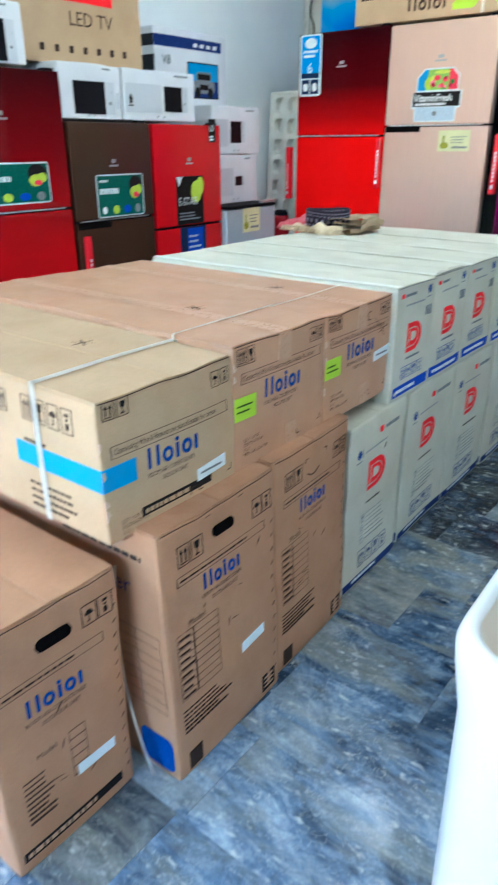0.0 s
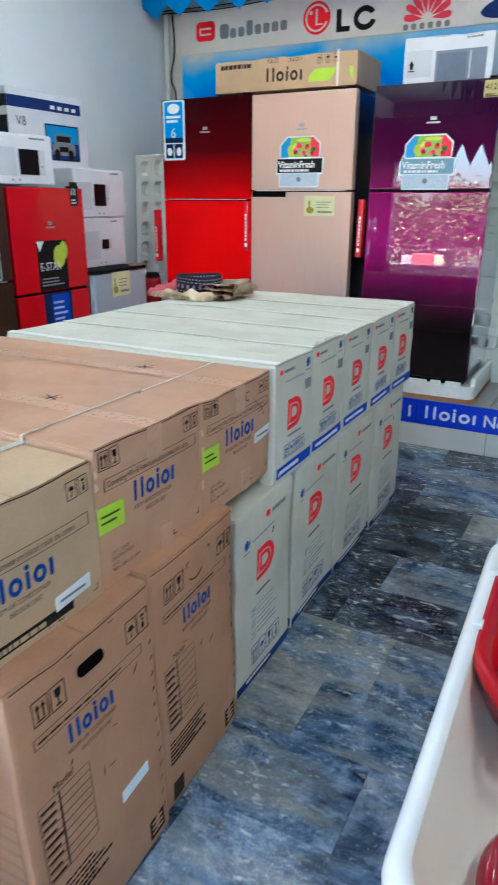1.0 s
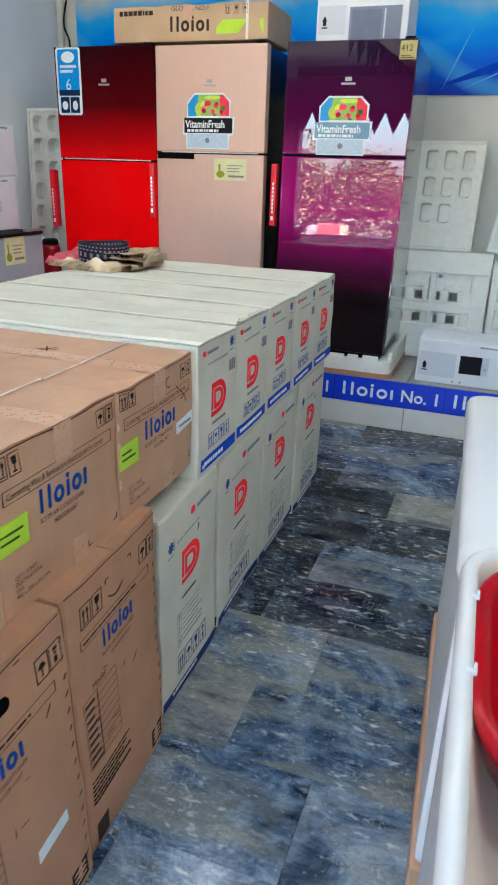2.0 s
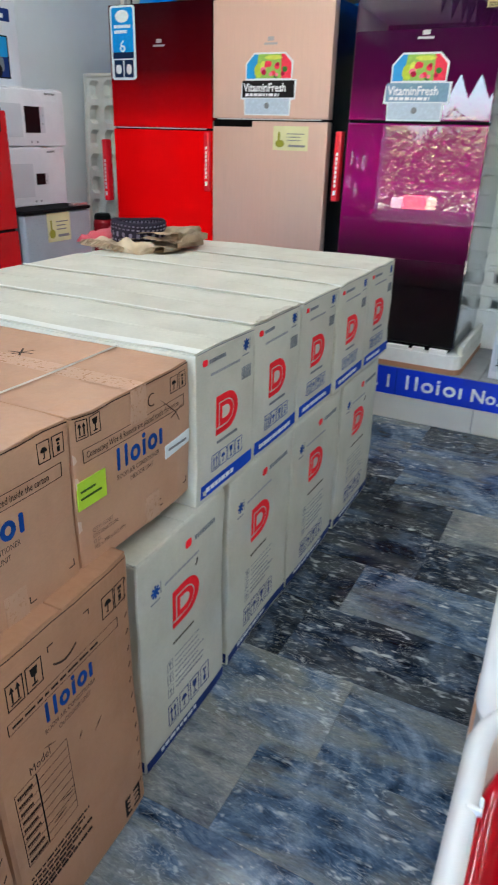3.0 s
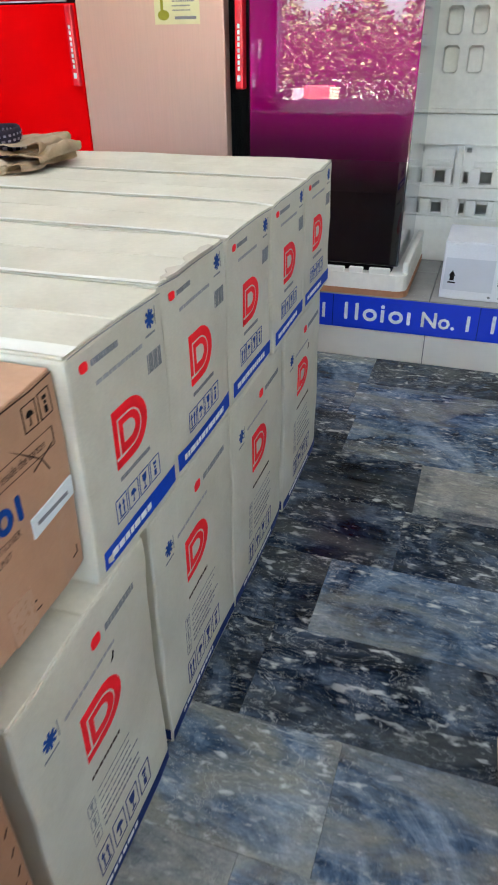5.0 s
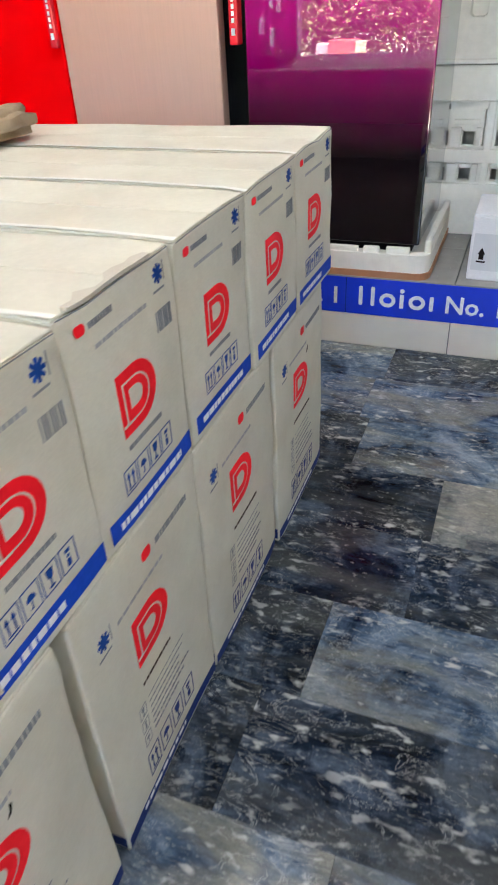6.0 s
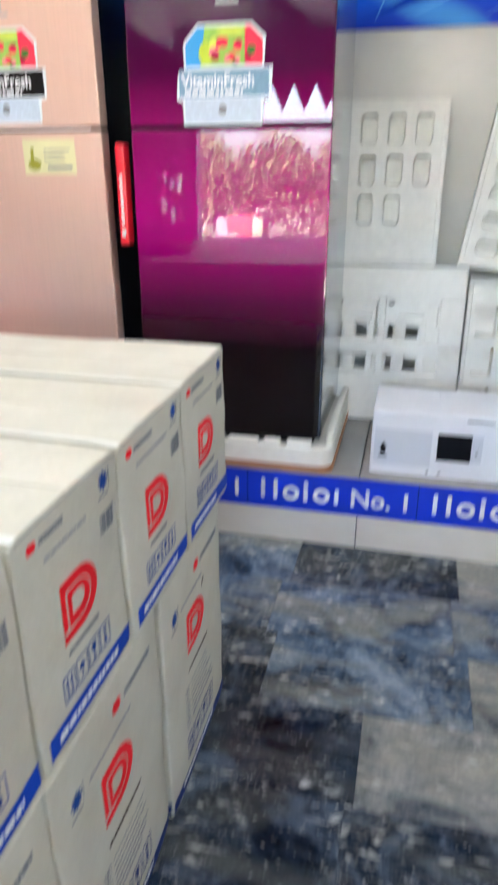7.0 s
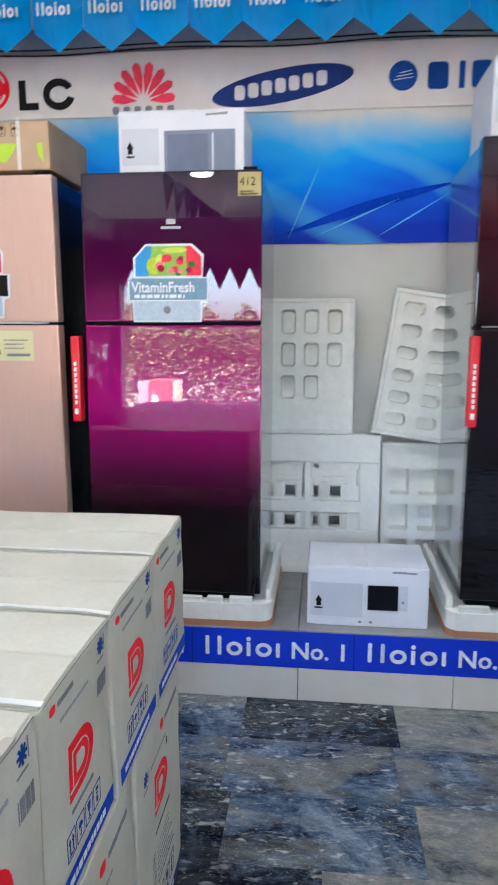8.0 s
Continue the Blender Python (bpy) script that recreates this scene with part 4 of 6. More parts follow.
def fruit_sticker(F, u, v, pale=False):
    """A die-cut sticker: fruit picture above a lettered panel."""
    a = 0.32
    st = F.put("sticker", PAPER_WHITE, [[(u + 0.03, v + 0.15), (u + 0.028, v + 0.235), (u + 0.075, v + 0.285), (u + 0.25, v + 0.285), (u + 0.295, v + 0.245), (u + 0.29, v + 0.165), (u + 0.318, v + 0.165), (u + 0.312, v + 0.075), (u + 0.29, v + 0.07), (u + 0.285, v), (u + 0.025, v), (u + 0.022, v + 0.07), (u + 0.002, v + 0.075), (u + 0.008, v + 0.15)]], 0.001, "die cut fruit advertising sticker")
    Q = Face(st, F.o + F.n * 0.001, F.u, F.v)
    dark = PALE_PANEL if pale else INK_BLACK
    Q.put("lettered_panel", dark, [(u + 0.012, v + 0.082, u + 0.306, v + 0.16)])
    Q.text("VitaminFresh", u + 0.020, v + 0.110, 0.054, INK_WHITE, squeeze=0.84, lift=0.0012, bold=0.0012)
    Q.put("writing", INK_WHITE, bars(u + 0.03, v + 0.088, 0.27, 0.015, 1, 0.1, 3), 0.0012)
    Q.put("lower_panel", PALE_BLUE, [(u + 0.03, v + 0.006, u + 0.28, v + 0.078)])
    Q.put("round_mark", INK_GREY, [ellipse(u + 0.155, v + 0.045, 0.014, 0.014, 14)], 0.0012)
    Q.put("picture_ground", LEAF_GREEN, [[(u + 0.085, v + 0.17), (u + 0.245, v + 0.17), (u + 0.245, v + 0.277), (u + 0.085, v + 0.277)]])
    Q.put("picture_blue", TAPE_BLUE, [[(u + 0.036, v + 0.168), (u + 0.085, v + 0.168), (u + 0.1, v + 0.277), (u + 0.078, v + 0.277), (u + 0.036, v + 0.232)]], 0.0011)
    Q.put("picture_red", FRUIT_RED, [[(u + 0.23, v + 0.17), (u + 0.285, v + 0.17), (u + 0.285, v + 0.24), (u + 0.247, v + 0.277), (u + 0.228, v + 0.277)]], 0.0012)
    rnd = random.Random(5)
    Q.put("leaf_shade", FRUIT_LIME, [ellipse(u + 0.185, v + 0.262, 0.05, 0.010, 14)], 0.0012)
    Q.put("pear", FRUIT_GREEN, [ellipse(u + 0.105, v + 0.205, 0.026, 0.032, 14)], 0.0013)
    Q.put("pear", FRUIT_LIME, [ellipse(u + 0.130, v + 0.222, 0.018, 0.026, 14)], 0.0014)
    for k in range(16):
        x, y, r = u + rnd.uniform(0.125, 0.255), v + rnd.uniform(0.178, 0.238), rnd.uniform(0.009, 0.017)
        mat = (FRUIT_RED, FRUIT_RED, FRUIT_PINK, FRUIT_DARK, FRUIT_RED, DARK_GREEN)[k % 6]
        Q.put("fruit", mat, [ellipse(x, y, r, r * 0.92, 12)], 0.0015 + 0.00004 * k)


def energy_label(F, u, v, w=0.20, h=0.12):
    st = F.put("energy_label", PAPER_YELLOW, [(u, v, u + w, v + h)], 0.001, "pale yellow energy label")
    Q = Face(st, F.o + F.n * 0.001, F.u, F.v)
    Q.put("picture", ink("olive print", (0.30, 0.30, 0.03)), [(u + w * 0.14, v + h * 0.4, u + w * 0.2, v + h * 0.75), ellipse(u + w * 0.2, v + h * 0.28, w * 0.13, h * 0.16, 12)])
    Q.put("writing", INK_GREY, [(u + w * 0.45, v + h * 0.15, u + w * 0.92, v + h * 0.24)] + bars(u + w * 0.4, v + h * 0.4, w * 0.5, h * 0.4, 3, 0.7, 2))


PALE_PANEL = ink("blue grey panel", (0.20, 0.33, 0.44))
PALE_BLUE = ink("pale blue panel", (0.50, 0.58, 0.66))
LEAF_GREEN = ink("leaf green print", (0.30, 0.52, 0.10))
DARK_GREEN = ink("dark green print", (0.05, 0.16, 0.03))
FRUIT_RED = ink("fruit red print", (0.80, 0.05, 0.09))
FRUIT_LIME = ink("lime print", (0.62, 0.70, 0.10))
FRUIT_PINK = ink("pink print", (0.85, 0.20, 0.28))
FRUIT_DARK = ink("dark red print", (0.40, 0.01, 0.05))
FRUIT_GREEN = ink("fruit green print", (0.50, 0.62, 0.06))
STICKER_BLUE = ink("label blue", (0.012, 0.26, 0.66))
STICKER_NAVY = ink("label navy", (0.006, 0.02, 0.07))
TEAL = ink("label teal green", (0.01, 0.10, 0.075))

FR = 4.83
tray(-0.345, 0.437, FR - 0.045, 5.50, seed=3)
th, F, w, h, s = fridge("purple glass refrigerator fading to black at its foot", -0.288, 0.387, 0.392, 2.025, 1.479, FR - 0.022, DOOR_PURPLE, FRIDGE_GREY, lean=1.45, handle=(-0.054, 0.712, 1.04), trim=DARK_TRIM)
fruit_sticker(F, 0.165, 1.092, True)
F.put("capacity_label", plain("gold label foil", (0.50, 0.42, 0.16), 0.4), [(w - 0.088, h - 0.092, w - 0.004, h - 0.010)], 0.001, "small capacity label")
F.text("412", w - 0.083, h - 0.056, 0.042, INK_BROWN, squeeze=0.95, lift=0.0018)
F.put("label_writing", INK_BROWN, bars(w - 0.08, h - 0.088, 0.065, 0.018, 2, 0.4, 3), 0.0018)

tray(-1.09, -0.36, FR - 0.03, 5.50, seed=4)
th, F, w, h, s = fridge("rose gold brushed steel refrigerator with black sides", -1.056, -0.392, 0.395, 2.020, 1.478, FR, DOOR_GOLD, FRIDGE_BLACK, handle=(-0.046, 0.715, 1.02), recess=(0.006, 0.24), trim=CHROME)
fruit_sticker(F, 0.166, 1.104)
energy_label(F, 0.364, 0.941, 0.198, 0.115)

tray(-1.78, -1.105, FR - 0.03, 5.50, seed=5)
th, F, w, h, s = fridge("red glass refrigerator darkening to maroon at its top", -1.722, -1.062, 0.395, 2.028, 1.425, FR, DOOR_RED, FRIDGE_BLACK, handle=(-0.078, 0.625, 0.965), trim=CHROME)
st = F.put("info_label", PAPER_WHITE, [rounded(0.012, h - 0.36, 0.178, h - 0.004, 0.018)], 0.001, "blue and white hanging information label")
Q = Face(st, F.o + F.n * 0.001, F.u, F.v)
Q.put("label_panel", STICKER_BLUE, [rounded(0.024, h - 0.24, 0.166, h - 0.014, 0.012)])
Q.put("label_panel", STICKER_NAVY, [(0.03, h - 0.348, 0.09, h - 0.262), (0.098, h - 0.348, 0.16, h - 0.262), (0.024, h - 0.256, 0.166, h - 0.225)], 0.0009)
Q.text("6", 0.07, h - 0.225, 0.085, PAPER_WHITE, lift=0.0014)
Q.put("writing", INK_WHITE, bars(0.04, h - 0.135, 0.11, 0.05, 2, 0.4, 2) + [ellipse(0.095, h - 0.055, 0.045, 0.03, 14), ellipse(0.06, h - 0.308, 0.02, 0.024, 10), ellipse(0.13, h - 0.308, 0.018, 0.026, 10)], 0.0014)

tray(1.10, 1.86, FR - 0.045, 5.50, seed=6)
th, F, w, h, s = fridge("black glass refrigerator with a grey steel side", 1.150, 1.82, 0.405, 2.115, 1.465, FR - 0.022, DOOR_BLACK, FRIDGE_GREY, lean=1.45, handle=(-0.010, 0.70, 1.03))

# refrigerators along the side wall, fronts to the room
LX = -1.65


def left_fridge(label, y0, y1, top, split, door, side=FRIDGE_BLACK, **kw):
    return fridge(label, y0, y1, 0.0, top, split, LX, door, side, depth=0.56, facing="east", group="refrigerators along the side wall", **kw)


def info_panel(F, u0, v0, u1, v1):
    st = F.put("sticker", PAPER_WHITE, [rounded(u0, v0, u1, v1, 0.012)], 0.001, "dark green advertising sticker with fruit")
    Q = Face(st, F.o + F.n * 0.001, F.u, F.v)
    w, h = u1 - u0, v1 - v0
    Q.put("green_panel", TEAL, [(u0 + 0.006, v0 + 0.006, u1 - 0.006, v1 - 0.006)])
    Q.put("black_disc", INK_BLACK, [ellipse(u1 - w * 0.17, v1 - h * 0.27, w * 0.14, h * 0.23, 18)], 0.0012)
    Q.put("fruit", FRUIT_GREEN, [ellipse(u1 - w * 0.2, v0 + h * 0.56, w * 0.10, h * 0.15, 14), ellipse(u1 - w * 0.11, v0 + h * 0.62, w * 0.07, h * 0.12, 14)], 0.0016)
    Q.put("fruit", FRUIT_RED, [ellipse(u1 - w * 0.17, v0 + h * 0.5, w * 0.06, h * 0.07, 10)], 0.0018)
    Q.put("writing", INK_WHITE, bars(u0 + w * 0.06, v0 + h * 0.55, w * 0.55, h * 0.18, 1, 0.3, 3) + bars(u0 + w * 0.06, v0 + h * 0.82, w * 0.25, h * 0.08, 1, 0.3, 3), 0.0012)
    Q.put("round_icon", INK_WHITE, [ellipse(u0 + w * 0.14, v0 + h * 0.17, w * 0.05, h * 0.09, 10)], 0.0012)
    Q.put("round_icon", FRUIT_GREEN, [ellipse(u0 + w * 0.38, v0 + h * 0.17, w * 0.07, h * 0.11, 10)], 0.0012)
    Q.put("round_icon", INK_BAND, [ellipse(u0 + w * 0.62, v0 + h * 0.17, w * 0.08, h * 0.1, 10)], 0.0012)
    Q.put("round_icon", INK_GREY, [ellipse(u0 + w * 0.85, v0 + h * 0.17, w * 0.06, h * 0.11, 10)], 0.0012)


th, F, w, h, s = left_fridge("tall dark red glass refrigerator against the side wall", 2.14, 2.808, 1.684, 1.10, DOOR_MAROON)
info_panel(F, 0.18, 1.135, 0.555, 1.31)
th, F, w, h, s = left_fridge("dark brown refrigerator with a red wrapped grip", 2.830, 3.360, 1.482, 1.026, DOOR_BROWN, handle=(0.03, 0.62, 0.96), recess=(0.0, 0.22))
info_panel(F, 0.139, 1.038, 0.457, 1.243)
th, F, w, h, s = left_fridge("cherry red refrigerator with advertising stickers", 3.380, 3.930, 1.480, 0.945, DOOR_CHERRY, chrome=False)
st = F.put("sticker", INK_BLACK, [(0.16, 0.955, 0.385, 1.215)], 0.001, "black energy advertising sticker")
Q = Face(st, F.o + F.n * 0.001, F.u, F.v)
Q.put("apple", FRUIT_GREEN, [ellipse(0.325, 1.13, 0.045, 0.06, 14), ellipse(0.36, 1.16, 0.03, 0.05, 12)])
Q.put("fold", PAPER_WHITE, [[(0.162, 1.213), (0.215, 1.213), (0.18, 1.16)]])
Q.text("E-STAR", 0.175, 1.06, 0.062, INK_WHITE, squeeze=0.8, lift=0.0012)
Q.put("writing", INK_GREY, bars(0.18, 0.98, 0.18, 0.05, 3, 0.5, 4), 0.0012)
st = F.put("sticker", STICKER_NAVY, [(0.18, 0.72, 0.40, 0.94)], 0.001, "blue advertising sticker")
Q = Face(st, F.o + F.n * 0.001, F.u, F.v)
Q.put("blue_panel", INK_BAND, [(0.24, 0.735, 0.375, 0.93)])
Q.put("writing", PALE_BLUE, bars(0.25, 0.76, 0.11, 0.15, 5, 0.6, 4), 0.0012)
F.put("capacity_label", INK_BLACK, [(0.445, 1.39, 0.508, 1.512)], 0.001, "black warranty label")
F.text("10", 0.449, 1.445, 0.05, INK_WHITE, squeeze=0.8, lift=0.0018)
F.put("label_writing", INK_WHITE, bars(0.452, 1.40, 0.05, 0.03, 2, 0.5, 4), 0.0018)

th = thing("bar_fridge", "small silver refrigerator with white cartons on top", "refrigerator", "refrigerators along the side wall")
th.matrix_basis = pose(-1.62, 3.945, 0, 0, 0, 90)
part("body", shell(bmesh.new(), (0.004, 0.055, 0.02), (0.496, 0.515, 1.013)), SILVER, th)
part("door", shell(bmesh.new(), (0, 0, 0.03), (0.5, 0.05, 1.008), 0.012), SILVER, th)
part("top_panel", shell(bmesh.new(), (0.0, -0.006, 1.012), (0.5, 0.52, 1.03), 0.005), DARK_TRIM, th, "black top panel")
part("hinge_cap", box((0.37, 0.0, 1.029), (0.49, 0.035, 1.046), 0.005), TRIM_DULL, th)
F = Face(th, (0, 0, 0), (1, 0, 0), (0, 0, 1))
energy_label(F, 0.155, 0.865, 0.175, 0.145)


# ---- cartons on and beside the refrigerators ----
def appliance_carton(label, at, size, picture, facing="east", seed=51, mat=None, turn=0.0, arrow=True, style="dark"):
    """A white appliance carton with a printed picture of an oven on its front."""
    length, width, height = size
    th, F, S, T, bend = carton("microwave_carton", label, "carton", at, size, mat or BRIGHT_CARD, "white appliance cartons", seed, turn if facing == "east" else turn - 90, amp=0.002, flaps=True)
    u0, v0, u1, v1 = [a * b for a, b in zip(picture, (width, height, width, height))]
    if style == "faded":
        k = u0 + (u1 - u0) * 0.62
        F.put("oven_picture", PICTURE_FADED, [(u0, v0, u1, v1)], 0.0020)
        F.put("oven_window", WINDOW_FADED, [(u0 + 0.012, v0 + 0.010, k, v1 - 0.014)], 0.0026)
        F.put("pale_shine", PANEL_GREY, [(k + 0.014, v0 + 0.012, k + 0.022, v1 - 0.012)], 0.0026)
    else:
        w2 = u0 + (u1 - u0) * 0.76
        F.put("oven_window", OVEN_BLACK, [(u0, v0, w2, v1)], 0.0020)
        F.put("control_panel", PANEL_GREY, [(w2 + 0.001, v0, u1, v1)], 0.0020)
        F.each("oven_knob", INK_GREY, hoop((w2 + u1) / 2, v0 + (v1 - v0) * 0.66, (u1 - w2) * 0.22, (u1 - w2) * 0.22, 0.002, n=8)[:1] + [ellipse((w2 + u1) / 2, v0 + (v1 - v0) * 0.35, (u1 - w2) * 0.14, (u1 - w2) * 0.14, 12)], 0.0026)
    F.put("writing", INK_GREY, bars(width * 0.7, height * 0.9, width * 0.2, 0.01, 1, 0.1, seed))
    F.put("grey_panel", PANEL_GREY, [(0.012, height * 0.16, u0 - 0.02, height * 0.72)] if u0 > 0.1 else [(u1 + 0.01, height * 0.2, width - 0.01, height * 0.5)], 0.0018)
    if arrow and u0 > 0.1:
        a, b = 0.045, height * 0.33
        F.put("arrow_symbol", INK_BLACK, [[(a - 0.014, b + 0.02), (a + 0.014, b + 0.02), (a, b + 0.045)], (a - 0.009, b, a + 0.009, b + 0.02), (a - 0.016, b - 0.012, a + 0.016, b - 0.006)], 0.0026)
    F.each("care_mark", INK_GREY, [ellipse(width * 0.44, height * 0.08, 0.006, 0.006, 8), ellipse(width * 0.53, height * 0.08, 0.006, 0.006, 8)])
    return th, F


OVEN_BLACK = plain("black oven print", (0.003, 0.003, 0.005), 0.4, var=0.1, bump=0, spec=0.15)
PICTURE_FADED = plain("faded blue grey print", (0.20, 0.235, 0.31), 0.5, var=0.12, bump=0, spec=0.3)
WINDOW_FADED = plain("faded window print", (0.15, 0.18, 0.25), 0.5, var=0.15, bump=0, spec=0.3)
PANEL_GREY = plain("pale grey panel", (0.60, 0.62, 0.66), 0.5, var=0.03, bump=0)

appliance_carton("white microwave oven carton on the tiled platform", (0.572, 4.842, PLAT_Z), (0.29, 0.470, 0.250), (0.50, 0.29, 0.83, 0.70), "south", 52)
appliance_carton("white microwave carton lying on the purple refrigerator", (-0.163, 4.93, 2.026), (0.30, 0.475, 0.232), (0.37, 0.02, 0.93, 0.68), "south", 53, style="faded")
appliance_carton("white carton standing on the black refrigerator", (1.185, 4.90, 2.128), (0.36, 0.46, 0.26), (0.45, 0.1, 0.9, 0.7), "south", 54)
appliance_carton("white microwave carton on the brown refrigerator", (LX - 0.01, 2.815, 1.494), (0.36, 0.372, 0.238), (0.20, 0.09, 0.88, 0.68), "east", 55)
appliance_carton("white microwave carton on the cherry red refrigerator", (LX - 0.01, 3.205, 1.494), (0.36, 0.525, 0.236), (0.54, 0.19, 0.88, 0.70), "east", 56)
appliance_carton("white carton on the small silver refrigerator", (-1.78, 4.015, 1.031), (0.36, 0.44, 0.29), (0.48, 0.36, 0.68, 0.55), "east", 57, arrow=False)
appliance_carton("white carton at the top of a stack", (-1.78, 4.015, 1.322), (0.36, 0.465, 0.272), (0.36, 0.24, 0.665, 0.69), "east", 58, arrow=False)
appliance_carton("white carton on the tall dark red refrigerator", (LX - 0.01, 2.20, 1.697), (0.36, 0.455, 0.235), (0.45, 0.04, 0.90, 0.7), "east", 59)

th, F, S, T, bend = carton("television_carton", "large brown television carton with a red printed label", "carton", (-1.80, 2.215, 1.735), (0.13, 1.27, 0.80), KRAFT_PALE, "", 61, amp=0.003, tape=TAPE_CLEAR)
F.put("red_panel", INK_RED, [(0.76, 0.262, 1.08, 0.41)], label="red printed panel")
for q in range(4):
    F.put("panel_mark", INK_WHITE, [rounded(0.785 + 0.072 * q, 0.295, 0.835 + 0.072 * q, 0.375, 0.012, 2)], 0.0012)
F.text("LED TV", 0.80, 0.165, 0.085, INK_BROWN)
F.put("red_panel", INK_RED, [(0.1, 0.262, 0.42, 0.41)])
for q in range(7):
    F.put("care_mark", INK_BROWN, [(0.62 + 0.085 * q, 0.05, 0.645 + 0.085 * q, 0.08)])
F.put("size_label", INK_BROWN, [(1.155, 0.40, 1.245, 0.50)])
F.text("27", 1.163, 0.43, 0.06, INK_WHITE, lift=0.0014)
F.put("printed_picture", INK_BROWN, [[(0.5, 0.60), (1.262, 0.505), (1.262, 0.79), (0.5, 0.79)]], label="dark printed picture panel")

th, F, S, T, bend = carton("monitor_carton", "white carton with a black top band and a car picture", "carton", (-2.05, 3.822, 1.494), (0.12, 0.65, 0.515), BRIGHT_CARD, "", 62, amp=0.002)
F.put("black_band", INK_NAVY, [(0.0, 0.415, 0.60, 0.4745)])
F.each("band_mark", INK_WHITE, [(0.34 + 0.06 * i, 0.43, 0.375 + 0.06 * i, 0.45) for i in range(4)], 0.0012)
F.text("V8", 0.06, 0.325, 0.07, INK_BLACK)
F.put("screen_frame", INK_BLACK, [(0.28, 0.15, 0.57, 0.35)])
F.put("screen_sky", TAPE_BLUE, [(0.288, 0.25, 0.562, 0.343)], 0.0012)
F.put("screen_ground", INK_NAVY, [(0.288, 0.157, 0.562, 0.25)], 0.0012)
F.put("printed_car", INK_GREY, [rounded(0.33, 0.18, 0.53, 0.25, 0.02), rounded(0.36, 0.25, 0.50, 0.30, 0.02)], 0.0017)
F.put("printed_car_dark", INK_BLACK, [(0.37, 0.256, 0.49, 0.288), ellipse(0.37, 0.185, 0.025, 0.03, 12), ellipse(0.49, 0.185, 0.025, 0.03, 12), (0.39, 0.2, 0.47, 0.23)], 0.0022)
S.put("black_side", BLACK_CARD, [(0.0, 0.15, 0.12, 0.37), (0.0, 0.415, 0.12, 0.4745)])
F.each("care_mark", INK_GREY, [(0.40, 0.06, 0.43, 0.09), (0.5, 0.06, 0.53, 0.09)])

th, F, S, T, bend = carton("long_carton", "long flat kraft carton lying on two refrigerators", "carton", (-1.331, 4.86, 2.042), (0.42, 0.925, 0.175), KRAFT_PALE, "", 63, -90, amp=0.003, tape=TAPE_CLEAR)
F.text("GLOBAL NO.1", 0.36, 0.145, 0.036, INK_BROWN)
F.put("word_mark", INK_BROWN, mark_blocks(0.355, 0.045, 0.075, 1.2))
F.put("green_arrow", PAPER_GREEN, [[(0.63, 0.06), (0.67, 0.095), (0.90, 0.095), (0.90, 0.03), (0.63, 0.03)]], label="printed lime green arrow")
put_symbols(F, INK_BROWN, symbol(0.68, 0.12, 0.045, "up") + symbol(0.73, 0.12, 0.045, "glass") + symbol(0.78, 0.12, 0.045, "rain"))
F.put("writing", INK_BROWN, bars(0.04, 0.13, 0.25, 0.03, 1, 0.2, 5))
F.put("strap", STRAP, [(0.80, 0, 0.815, 0.185)])


